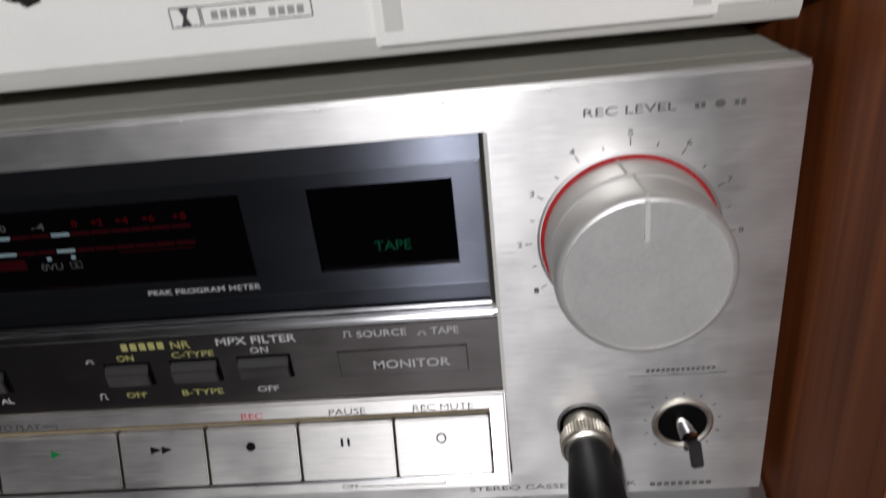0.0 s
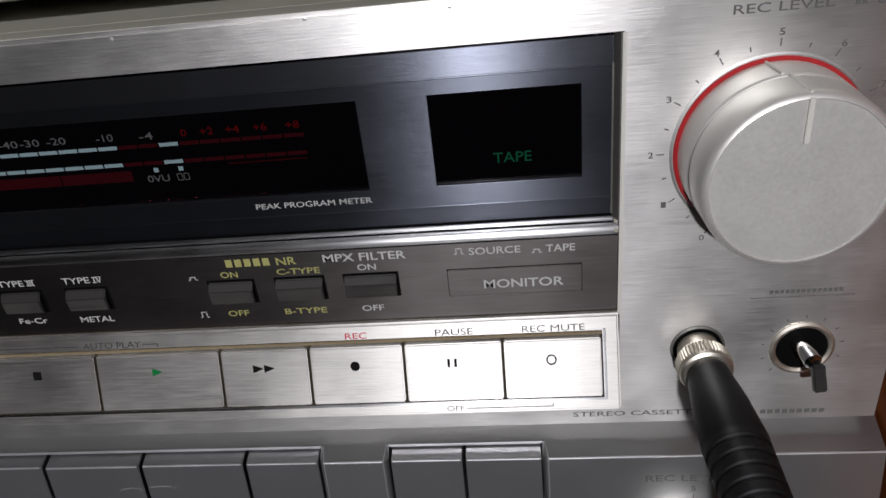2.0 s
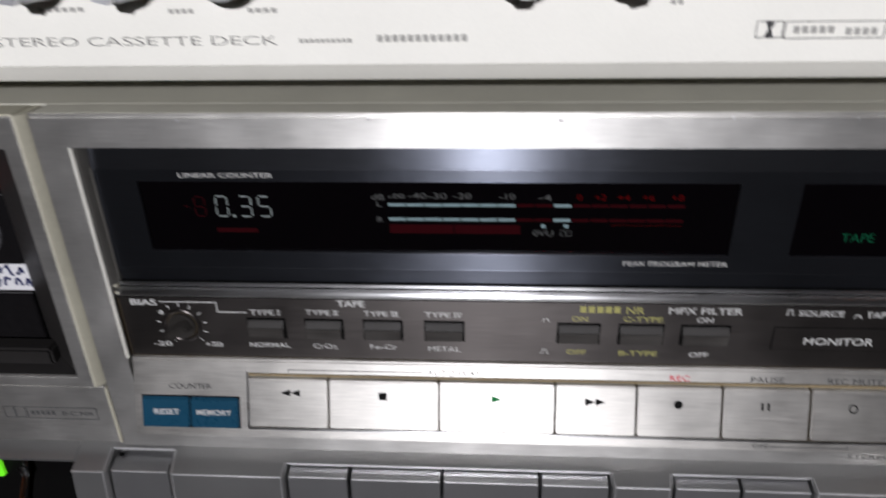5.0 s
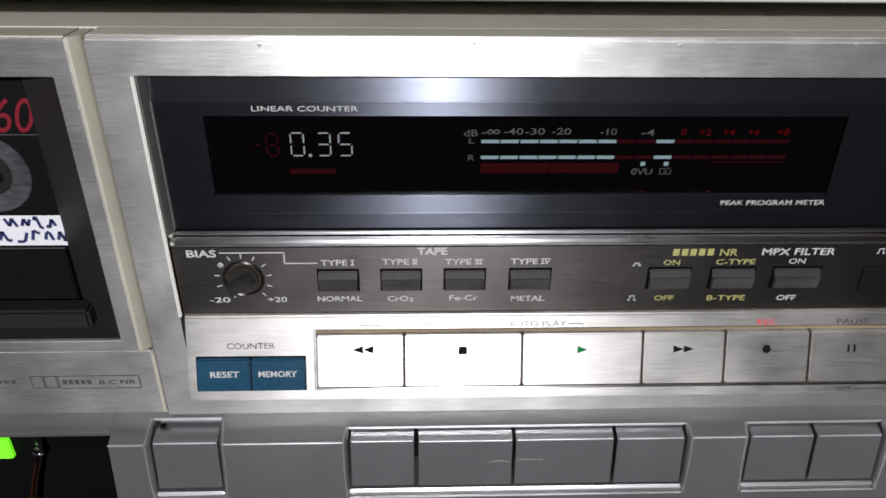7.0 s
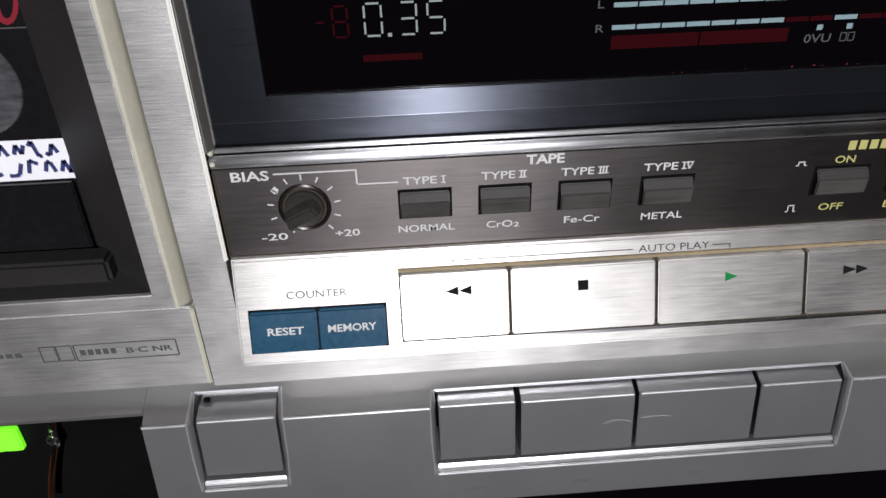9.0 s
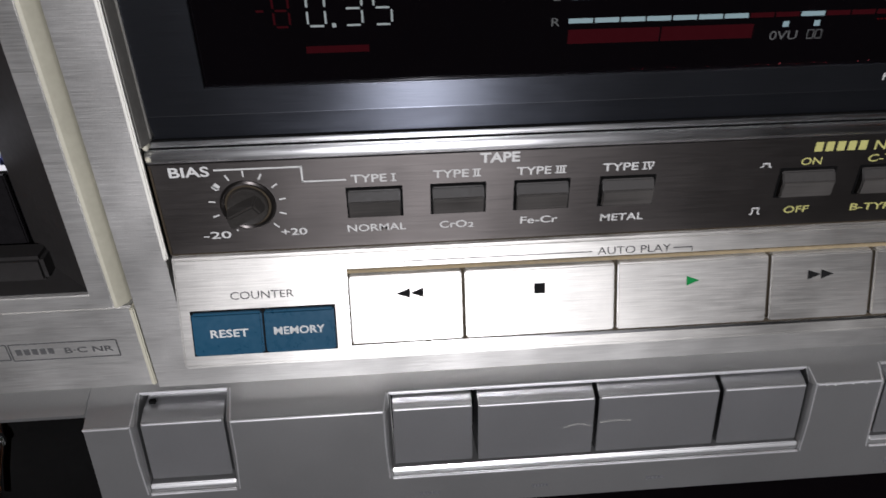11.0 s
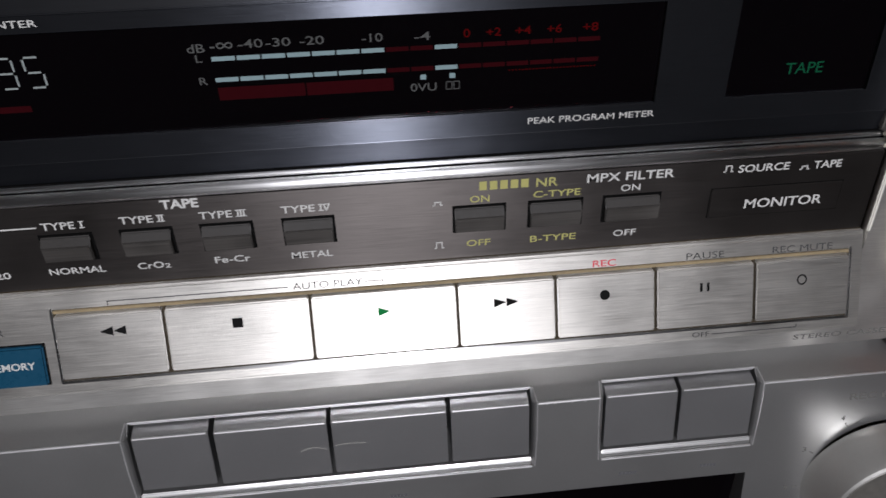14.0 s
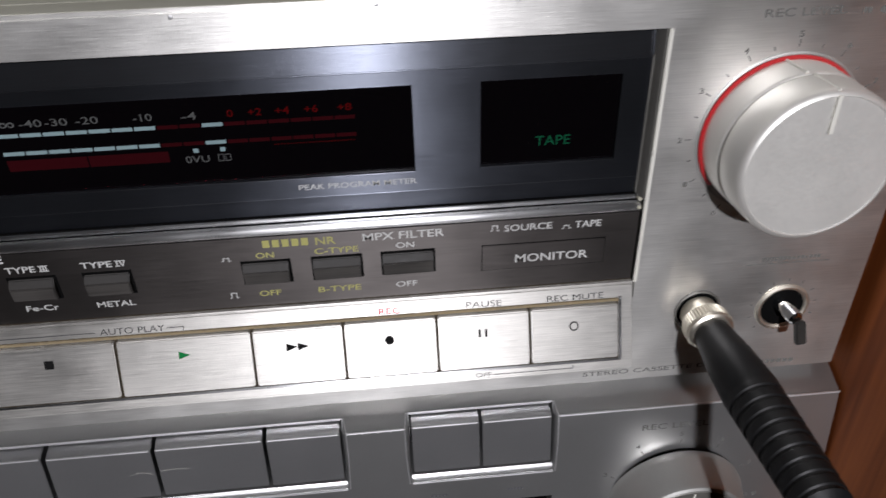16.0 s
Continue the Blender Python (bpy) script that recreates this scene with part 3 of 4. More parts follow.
for outline_yz in ([(4.0, 231.95), (5.2, WZ1 + 0.4), (8, WZ1 + 0.4), (8, 231.95)], [(4.0, 203.95), (8, 203.95), (8, 199.2), (5.2, 199.2)]):
    part("panel_slope", prism(bmesh.new(), outline_yz, WX0 + 0.2, WX1 - 0.2), M_PANEL, panel)
bm = tube(bmesh.new(), [(WX0 + 0.3, 4.05, 231.9), (WX1 - 0.3, 4.05, 231.9)], 0.22, 8)
tube(bm, [(WX0 + 0.3, 4.1, 203.9), (WX1 - 0.3, 4.1, 203.9)], 0.14, 8)
for x0, x1 in ((-201.5, -51.5), (-36.8, -6.2)):
    rim = bmesh.new()
    tube(rim, [(x0, 4.0, 228.8), (x1, 4.0, 228.8)], 0.08, 6)
    tube(rim, [(x0, 4.0, 208.7), (x1, 4.0, 208.7)], 0.12, 6)
    for x in (x0, x1):
        tube(rim, [(x, 4.0, 208.7), (x, 4.0, 228.8)], 0.10, 6)
    part("glass_rim", rim, M_PANEL, panel, "thin cut edge round the glass")
part("panel_edge", bm, M_PANEL, panel)
for x in (WX0 + 1.7, WX1 - 1.7):
    part("end_trim", boxed(x - 0.2, x + 0.2, 3.4, 6, 200, 232.5, bevel=0.12), M_COVER, panel, "thin bright end trim")
for x, side in ((WX0 + 0.15, 1), (WX1 - 0.15, -1)):
    bm = bmesh.new()
    ends = [[bm.verts.new((x + side * dx, y, z)) for dx, y in ((0, 0.9), (0.5, 1.0), (1.4, 3.35), (1.4, 8.0), (0, 8.0))] for z in (199.4, WZ1 - 0.05)]
    bm.faces.new(ends[0])
    bm.faces.new(ends[1][::-1])
    for i in range(5):
        bm.faces.new((ends[0][i], ends[1][i], ends[1][(i + 1) % 5], ends[0][(i + 1) % 5]))
    part("end_cheek", bm, M_COVER, panel, "grey sloping end of the window recess")
main_glass = part("display_glass", boxed(-201.7, -51.3, 5.0, 6.4, 208.5, 229.0), M_GLASS, panel, "black glass of the meter display")
sub_glass = part("display_glass", boxed(-37.0, -6.0, 5.0, 6.4, 208.5, 229.0), M_GLASS, panel, "black glass of the monitor display")
bm = lettering(bmesh.new(), "LINEAR COUNTER", -190.4, -166.2, 230.45, 1.25, on_panel, 0.004)
lettering(bm, "PEAK PROGRAM METER", -77.6, -51.3, 206.5, 1.35, on_panel, 0.004)
pieces("legend", bm, P_WHITE, panel)

# meter: sixteen segments a channel
SEG0, PITCH = -137.7, 4.64
lit, dim = bmesh.new(), bmesh.new()
for z, on in ((222.2, {0, 1, 2, 3, 4, 5, 6, 9}), (218.2, {0, 1, 2, 3, 4, 5, 6, 9})):
    for n in range(16):
        a = SEG0 + n * PITCH
        flat(lit if n in on else dim, [(a, z - 0.42), (a + 4.3, z - 0.42), (a + 4.3, z + 0.42), (a, z + 0.42)], on_display)
for x in (-98.9, -93.2):
    flat(lit, [(x, 216.0), (x + 1.1, 216.0), (x + 1.1, 217.0), (x, 217.0)], on_display)
pieces("segment", lit, L_CYAN, main_glass)
flat(dim, [(-137.6, 214.2), (-121.2, 214.2), (-121.2, 216.7), (-137.6, 216.7)], on_display)
flat(dim, [(-120.9, 214.2), (-104.2, 214.2), (-104.2, 216.7), (-120.9, 216.7)], on_display)
flat(dim, [(-183.2, 214.1), (-172.4, 214.1), (-172.4, 215.3), (-183.2, 215.3)], on_display)


def digit(bm, ch, x0, w, z0, hgt):
    t = 0.36
    on = {"0": "abcdef", "3": "abgcd", "5": "afgcd", "8": "abcdefg", "-": "g"}[ch]
    zm, z1, x1 = z0 + hgt / 2, z0 + hgt, x0 + w
    bars = {"a": (x0, z1, x1, z1), "g": (x0, zm, x1, zm), "d": (x0, z0, x1, z0), "f": (x0, zm, x0, z1), "b": (x1, zm, x1, z1), "e": (x0, z0, x0, zm), "c": (x1, z0, x1, zm)}
    for s in on:
        a, b, c, d = bars[s]
        if b == d:
            stroke(bm, a + 0.35, b, c - 0.35, d, t, on_display)
        else:
            stroke(bm, a, b + 0.35, c, d - 0.35, t, on_display)


together(digit, dim, "8", -188.0, 2.6, 218.7, 5.4)
together(digit, dim, "-", -191.2, 2.0, 218.7, 5.4)
pieces("segment", dim, L_DIM, main_glass)
bm = bmesh.new()
for ch, x in (("0", -182.4), ("3", -176.2), ("5", -171.2)):
    together(digit, bm, ch, x, 3.0, 218.7, 5.6)
flat(bm, [(-178.4, 218.4), (-177.7, 218.4), (-177.7, 219.1), (-178.4, 219.1)], on_display)
pieces("counter_digit", bm, L_PALE, main_glass)
bm = bmesh.new()
for words, x0, x1, z, hgt in (("dB", -141.8, -138.6, 224.3, 1.6), ("L", -140.6, -139.4, 222.4, 1.4), ("R", -140.7, -139.2, 218.1, 1.4), ("-∞", -137.6, -133.4, 224.6, 1.2), ("-40", -132.5, -127.9, 224.7, 1.6), ("-30", -127.4, -122.8, 224.7, 1.6),
                             ("-20", -121.1, -116.6, 224.7, 1.6), ("-10", -109.6, -105.7, 224.6, 1.6), ("-4", -99.8, -96.7, 224.4, 1.6), ("0VU", -100.9, -95.8, 214.5, 1.6)):
    lettering(bm, words, x0, x1, z, hgt, on_display, 0.004)
for x in (-93.9, -92.4):
    outline(bm, x, x + 1.1, 213.8, 215.3, 0.16, on_display)
pieces("scale_letters", bm, L_SCALE, main_glass)
bm = bmesh.new()
for words, x0, x1 in (("0", -90.4, -89.1), ("+2", -86.0, -83.2), ("+4", -80.4, -77.4), ("+6", -74.3, -71.4), ("+8", -67.3, -64.3)):
    lettering(bm, words, x0, x1, 224.5, 1.6, on_display, 0.01)
GROUP[0], GROUP[1] = GROUP[0] + 1, True
for n in range(26):
    stroke(bm, -81.6 + n * 0.68, 216.9, -81.25 + n * 0.68, 216.9, 0.22, on_display)
GROUP[1] = False
pieces("scale_letters", bm, L_RED, main_glass)
# Small glowing shapes painted as red reflections at the glass's lower edge.
bm = bmesh.new()
rnd = random.Random(4)
for n in range(34):
    x = -125 + n * 1.9 + rnd.uniform(-0.6, 0.6)
    if rnd.random() < 0.6:
        w = rnd.uniform(0.12, 0.3)
        flat(bm, [(x, 209.1), (x + w, 209.1 + w), (x + w * 1.6, 209.1 + w * 1.4), (x + w * 0.6, 209.1 + w * 0.3)], on_display)
tagged(part("painted_glints", bm, L_GLINT, main_glass, "glowing marks painted as red glints along the display's lower edge"), kind="stuff")
part("lit_word", lettering(bmesh.new(), "TAPE", -24.4, -16.4, 213.9, 2.3, on_display, 0.005), L_GREEN, sub_glass, "green lit word")

# trim bars under the window
bm = tube(bmesh.new(), [(WX0 + 0.3, 3.2, 196.6), (WX1 - 0.3, 3.2, 196.6)], 1.25, 20)
part("trim_bar", bm, M_TRIM, deck, "polished metal trim bar")
part("trim_bar", tube(bmesh.new(), [(WX0 + 0.3, 4.0, 198.6), (WX1 - 0.3, 4.0, 198.6)], 0.5, 12), M_TRIM, deck)
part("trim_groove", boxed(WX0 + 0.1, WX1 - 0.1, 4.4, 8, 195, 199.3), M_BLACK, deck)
for x in (WX0 + 0.9, WX1 - 0.9):
    for z in (196.6, 198.9):
        part("trim_cap", lathe(bmesh.new(), x, z, [(0.6, 3.2), (0.55, 2.0), (0.3, 1.7), (0, 1.6)], 12), M_CREAM, deck, "small shiny end cap")

# control strip
strip = part("control_strip", boxed(WX0 + 0.3, WX1 - 0.3, 2.5, 8, 175.6, 195.2), M_STRIP, deck, "brown-black control strip with white legends")
bm = bmesh.new()
for words, x0, x1, z, hgt, wt in (("TAPE", -153.0, -145.4, 194.0, 2.1, 0.03), ("TYPE", -177.4, -170.7, 190.8, 1.65, 0.012), ("TYPE", -161.9, -155.1, 191.0, 1.65, 0.012), ("TYPE", -145.9, -139.2, 190.9, 1.65, 0.012), ("TYPE", -129.2, -122.2, 190.9, 1.65, 0.012),
                                 ("NORMAL", -178.9, -167.4, 180.0, 1.6, 0.01), ("CrO", -160.8, -155.4, 179.9, 1.6, 0.01), ("2", -155.2, -154.0, 179.6, 1.1, 0.01), ("Fe-Cr", -144.7, -137.2, 180.0, 1.6, 0.01), ("METAL", -128.5, -119.7, 179.7, 1.6, 0.01),
                                 ("MPX FILTER", -64.6, -45.5, 193.3, 2.0, 0.014), ("ON", -57.0, -52.7, 190.5, 1.6, 0.01), ("OFF", -57.6, -52.4, 179.3, 1.6, 0.01), ("SOURCE", -31.3, -19.8, 193.1, 1.8, 0.012), ("TAPE", -14.3, -7.9, 192.9, 1.8, 0.012),
                                 ("BIAS", -210.5, -203.2, 193.6, 2.1, 0.02), ("-20", -206.7, -201.4, 179.9, 1.6, 0.012), ("+20", -191.8, -186.8, 179.9, 1.6, 0.012)):
    lettering(bm, words, x0, x1, z, hgt, on_strip, wt)
for a, b, c, d in ((-202.4, 193.8, -186.4, 193.8), (-186.4, 194.0, -186.4, 190.6), (-186.6, 190.7, -178.3, 190.7)):
    stroke(bm, a, b, c, d, 0.32, on_strip)


def numeral(bm, bars, vee, x0, x1, z):
    """A roman numeral with serif bars above and below."""
    flat(bm, [(x0, z + 0.6), (x1, z + 0.6), (x1, z + 0.82), (x0, z + 0.82)], on_strip)
    flat(bm, [(x0, z - 0.82), (x1 - (1.3 if vee else 0), z - 0.82), (x1 - (1.3 if vee else 0), z - 0.6), (x0, z - 0.6)], on_strip)
    for n in range(bars):
        x = x0 + 0.5 + 0.6 * n
        stroke(bm, x, z - 0.62, x, z + 0.62, 0.34, on_strip)
    if vee:
        stroke(bm, x1 - 1.25, z + 0.62, x1 - 0.75, z - 0.82, 0.32, on_strip)
        stroke(bm, x1 - 0.2, z + 0.62, x1 - 0.7, z - 0.82, 0.26, on_strip)


together(numeral, bm, 1, False, -169.9, -168.9, 190.8)
together(numeral, bm, 2, False, -154.4, -152.8, 191.0)
together(numeral, bm, 3, False, -138.5, -136.3, 190.9)
together(numeral, bm, 1, True, -121.5, -119.1, 190.9)


def push_symbol(bm, x, z, deep):
    hgt = 0.75 if deep else 1.4
    for a, b, c, d in ((x - 1.1, z - 0.7, x - 0.55, z - 0.7), (x + 0.55, z - 0.7, x + 1.1, z - 0.7), (x - 0.6, z - 0.7, x - 0.6, z - 0.7 + hgt), (x + 0.6, z - 0.7, x + 0.6, z - 0.7 + hgt), (x - 0.75, z - 0.7 + hgt, x + 0.75, z - 0.7 + hgt)):
        stroke(bm, a, b, c, d, 0.26, on_strip)


together(push_symbol, bm, -96.6, 190.1, True)
together(push_symbol, bm, -96.5, 179.5, False)
together(push_symbol, bm, -33.5, 193.3, False)
together(push_symbol, bm, -16.3, 192.7, True)
BX, BZ = -197.2, 186.2
for n in range(11):
    a = radians(225 - 27 * n)
    r0, r1 = (6.0, 7.3) if n else (5.9, 6.3)
    a = a if n else radians(242)
    stroke(bm, BX + r0 * math.cos(a), BZ + r0 * math.sin(a), BX + r1 * math.cos(a), BZ + r1 * math.sin(a), 0.3, on_strip)
flat(bm, [(-203.4, 190.3), (-202.5, 191.2), (-201.7, 190.4), (-202.6, 189.5)], on_strip)
pieces("legend", bm, P_WHITE, strip)
bm = bmesh.new()
word_bars(bm, -87.7, -76.6, 193.3, 2.0, on_strip, 5)
for words, x0, x1, z, hgt in (("NR", -75.6, -70.9, 193.2, 2.0), ("ON", -89.7, -85.5, 190.3, 1.6), ("C-TYPE", -76.1, -65.8, 190.4, 1.6), ("OFF", -90.5, -85.3, 179.5, 1.6), ("B-TYPE", -76.4, -66.1, 179.4, 1.6)):
    lettering(bm, words, x0, x1, z, hgt, on_strip)
pieces("legend", bm, P_YELLOW, strip)


bm = boxed(WX0 + 0.25, WX0 + 0.75, 2.3, 2.6, 176, 195)
part("grime_line", bm, M_BED, strip, "brown grime along the strip's end")
part("grime_line", boxed(WX0 + 0.8, WX1 - 0.4, 2.35, 2.6, 175.7, 175.95), M_BED, strip, "brown grime along the strip's foot")


def push_button(x0, x1):
    part("button_slot", boxed(x0 - 0.4, x1 + 0.5, 2.38, 2.6, 182.4, 189.0), M_BLACK, strip)
    bm = prism(bmesh.new(), [(3.0, 182.9), (1.0, 183.1), (0.8, 186.5), (2.0, 188.4), (3.0, 188.5)], x0, x1, bevel=0.2)
    made = part("button", bm, M_BTNTOP, strip)
    part("button_face", prism(bmesh.new(), [(1.3, 183.2), (0.86, 183.3), (0.66, 186.4), (1.1, 186.5)], x0 + 0.2, x1 - 0.2, bevel=0.08), M_SCUFF, made, "scuffed dark front of the button")


for x0, x1 in ((-178.2, -168.3), (-162.1, -152.2), (-145.9, -135.8), (-129.1, -118.9), (-93.1, -82.4), (-76.8, -65.6), (-60.4, -48.3)):
    push_button(x0, x1)
part("button_slot", boxed(-36.65, -6.45, 2.38, 2.6, 181.55, 188.75), M_BLACK, strip)
monitor = part("button", boxed(-36.5, -6.6, 2.1, 2.9, 181.7, 188.6, bevel=0.15), M_STRIP, strip)
part("legend", lettering(bmesh.new(), "MONITOR", -28.5, -10.6, 184.6, 2.3, lambda z: 2.1, 0.012), P_WHITE, monitor)
part("bias_ring", lathe(bmesh.new(), BX, BZ, [(5.3, 2.6), (5.2, 2.2), (4.8, 1.95), (4.4, 2.2), (4.3, 2.47)], 40), M_STRIP, strip)
part("bias_groove", lathe(bmesh.new(), BX, BZ, [(4.4, 2.40), (3.9, 2.40)], 40), M_BED, strip, "dirt in the groove round the bias control")
bias_knob = part("bias_knob", lathe(bmesh.new(), BX, BZ, [(3.95, 2.47), (3.85, 1.6), (3.6, 1.3), (3.0, 1.45), (0, 1.9)], 32), M_BUTTON, strip, "small sunken black bias control")
bm = bmesh.new()
hull = [(-3.9, 1.9, -1.7), (-3.7, 1.9, 1.9), (3.3, 1.9, 1.5), (3.3, 1.9, -1.9), (-4.3, -1.4, -1.5), (-3.6, -1.2, 0.9), (2.2, -1.3, 0.8), (2.6, -1.3, -1.4)]
vs = [bm.verts.new(p) for p in hull]
for f in ((0, 1, 5, 4), (1, 2, 6, 5), (2, 3, 7, 6), (3, 0, 4, 7), (4, 5, 6, 7), (3, 2, 1, 0)):
    bm.faces.new([vs[i] for i in f])
bmesh.ops.recalc_face_normals(bm, faces=bm.faces[:])
soften(bm, bm.edges[:], 0.35, 2)
bmesh.ops.rotate(bm, verts=bm.verts, cent=(0, 0, 0), matrix=Matrix.Rotation(radians(-28), 3, "Y"))
bmesh.ops.translate(bm, verts=bm.verts, vec=(BX, 0, BZ))
part("grip", bm, M_BUTTON, bias_knob)


# silver slope with the transport keys
def slope_block(bm, x0, x1, z0, z1, deep, proud, bevel):
    made = [bm.verts.new((x, on_slope(z) - d, z)) for x in (x0, x1) for z in (z0, z1) for d in (-deep, proud)]
    idx = ((0, 1, 3, 2), (4, 6, 7, 5), (0, 4, 5, 1), (2, 3, 7, 6), (0, 2, 6, 4), (1, 5, 7, 3))
    faces = [bm.faces.new([made[i] for i in f]) for f in idx]
    bmesh.ops.recalc_face_normals(bm, faces=faces)
    if bevel:
        soften(bm, list({e for f in faces for e in f.edges}), bevel)
    return bm


bm = prism(bmesh.new(), [(on_slope(175.7), 175.7), (on_slope(154.4), 154.4), (on_slope(154.4) + 1.0, 153.7), (7, 153.7), (7, 175.7)], WX0 + 0.7, WX1 - 0.2)
soften(bm, [e for e in bm.edges if all(v.co.y < 2 for v in e.verts)], 0.5, 3, 15)
keys = part("key_panel", bm, M_KEYS, deck, "sloping bright brushed key panel")
# The bed's dark colour also paints the shade between and below the keys.
part("key_bed", slope_block(bmesh.new(), -179.8, -2.2, 157.3, 172.3, 0.5, 0.12, 0), M_BED, keys, "grimy brown bed under the keys, darkened for gap shade")
part("grime_line", slope_block(bmesh.new(), -179.6, -2.4, 171.65, 172.3, 0.4, 0.5, 0.1), M_GRIME, keys, "tan grime along the key tops")
bm = slope_block(bmesh.new(), -180.3, -179.7, 157.0, 172.6, 0.5, 0.35, 0.1)
slope_block(bm, -2.3, -1.6, 157.0, 172.6, 0.5, 0.35, 0.1)
slope_block(bm, -180.2, -1.7, 156.7, 157.3, 0.5, 0.3, 0.1)
part("bed_rim", bm, M_TRIM, keys)
KX = [-179.6, -156.6, -125.5, -93.4, -71.3, -48.4, -25.2, -2.5]
KEY = []
for n in range(7):
    bm = slope_block(bmesh.new(), KX[n] + 0.35, KX[n + 1] - 0.35, 158.4, 171.5, 0.3, 1.65, 0.28)
    KEY.append(part("key", bm, M_KEYS, keys))
bm = bmesh.new()


def arrow(bm, x0, x1, z, hh):
    flat(bm, [(x0, z - hh), (x0, z + hh), (x1, z)], on_key)


arrow(bm, -167.3, -170.1, 168.0, 0.95)
arrow(bm, -164.6, -167.3, 168.0, 0.95)
pieces("legend", bm, P_BLACK, KEY[0])
part("legend", flat(bmesh.new(), [(-142.3, 166.6), (-140.1, 166.6), (-140.1, 168.6), (-142.3, 168.6)], on_key), P_BLACK, KEY[1])
bm = bmesh.new()
arrow(bm, -110.9, -108.2, 167.5, 0.95)
pieces("legend", bm, P_GREEN, KEY[2])
bm = bmesh.new()
arrow(bm, -85.3, -82.5, 167.4, 0.95)
arrow(bm, -82.5, -79.8, 167.4, 0.95)
pieces("legend", bm, P_BLACK, KEY[3])
part("legend", flat(bmesh.new(), [(-60.2 + 1.15 * math.cos(i * 0.3142), 167.2 + 1.1 * math.sin(i * 0.3142)) for i in range(20)], on_key), P_BLACK, KEY[4])
bm = flat(bmesh.new(), [(-38.2, 166.2), (-37.6, 166.2), (-37.6, 168.1), (-38.2, 168.1)], on_key)
flat(bm, [(-36.6, 166.2), (-36.0, 166.2), (-36.0, 168.1), (-36.6, 168.1)], on_key)
pieces("legend", bm, P_BLACK, KEY[5])
bm = bmesh.new()
GROUP[0], GROUP[1] = GROUP[0] + 1, True
for i in range(24):
    a, b = i * math.pi / 12, (i + 1) * math.pi / 12
    flat(bm, [(-14.15 + r * math.cos(t), 167.1 + r * math.sin(t)) for r, t in ((1.2, a), (1.2, b), (0.85, b), (0.85, a))], on_key)
GROUP[1] = False
pieces("legend", bm, P_BLACK, KEY[6])
part("key_bed", slope_block(bmesh.new(), -211.1, -182.4, 156.8, 165.7, 0.5, 0.10, 0), M_BLACK, keys)
for words, x0, x1, tx0, tx1 in (("RESET", -210.8, -197.0, -207.3, -199.8), ("MEMORY", -196.6, -182.7, -194.8, -184.7)):
    blue = part("key", slope_block(bmesh.new(), x0, x1, 157.1, 165.4, 0.3, 0.9, 0.35), M_BLUE, keys, "petrol blue counter key")
    part("legend", lettering(bmesh.new(), words, tx0, tx1, 161.6, 1.55, lambda z: on_slope(z) - 0.9, 0.02), P_WHITE, blue)
bm = lettering(bmesh.new(), "COUNTER", -202.9, -190.4, 168.3, 1.5, on_slope, 0.0)
lettering(bm, "AUTO PLAY", -129.0, -113.8, 173.35, 1.45, on_slope, 0.0)
for a, b, c, d in ((-168.2, 173.3, -130.1, 173.3), (-168.2, 173.4, -168.2, 172.5), (-113.3, 173.3, -109.3, 173.3), (-109.4, 173.4, -109.4, 172.5)):
    stroke(bm, a, b, c, d, 0.2, on_slope)
lettering(bm, "PAUSE", -40.8, -31.9, 173.2, 1.45, on_slope, 0.0)
lettering(bm, "REC MUTE", -20.5, -6.2, 173.2, 1.45, on_slope, 0.0)
lettering(bm, "OFF", -39.2, -35.1, 155.6, 1.1, on_slope, 0.0)
stroke(bm, -34.6, 155.5, -14.2, 155.5, 0.2, on_slope)
stroke(bm, -14.2, 155.4, -14.2, 156.2, 0.2, on_slope)
pieces("legend", bm, P_GREY, keys)
part("legend", lettering(bmesh.new(), "REC", -62.4, -57.1, 173.2, 1.45, on_slope, 0.01), P_RED, keys)

# record level knob and its scale
KNX, KNZ = 29.2, 214.2
bm = lathe(bmesh.new(), KNX, KNZ, [(18.7, 0.3), (18.7, -0.2), (18.2, -0.3), (18.2, 0.3)], 72)
part("dial_ring", bm, M_LOWKNOB, deck)
bm = bmesh.new()
for i in range(68):
    a, b = radians(12 + 3.05 * i), radians(12 + 3.05 * (i + 1))
    for r0, r1, y0, y1 in ((18.05, 17.6, -0.5, -1.1),):
        bm.faces.new([bm.verts.new((KNX + r * math.cos(t), y, KNZ + r * math.sin(t))) for r, y, t in ((r0, y0, a), (r0, y0, b), (r1, y1, b), (r1, y1, a))])
bmesh.ops.remove_doubles(bm, verts=bm.verts, dist=0.001)
bmesh.ops.solidify(bm, geom=bm.faces[:], thickness=0.4)
part("red_ring", bm, M_RED, deck, "red arc round the level knob")
bm = lathe(bmesh.new(), KNX, KNZ, [(17.3, 0.2), (17.3, -1.0), (17.1, -8.0), (16.8, -8.4), (16.2, -8.5), (16.2, -8.9), (16.8, -9.0), (16.95, -9.4), (16.8, -16.2), (16.5, -17.1), (16.0, -17.6), (15.5, -17.8), (15.3, -17.55), (0, -17.5)], 96)
knob = part("level_knob", bm, M_KNOB, deck, "large satin metal record level knob")
bm = boxed(28.5, 29.4, -18.1, -17.6, 222.0, 229.9, bevel=0.1)
tube(bm, [(28.9, -17.2, 230.7), (28.3, -9.2, 231.1)], 0.32, 8)
tube(bm, [(27.2, -8.2, 231.3), (26.6, -1.0, 231.4)], 0.32, 8)
part("pointer", bm, M_LIP, knob, "cream pointer line")
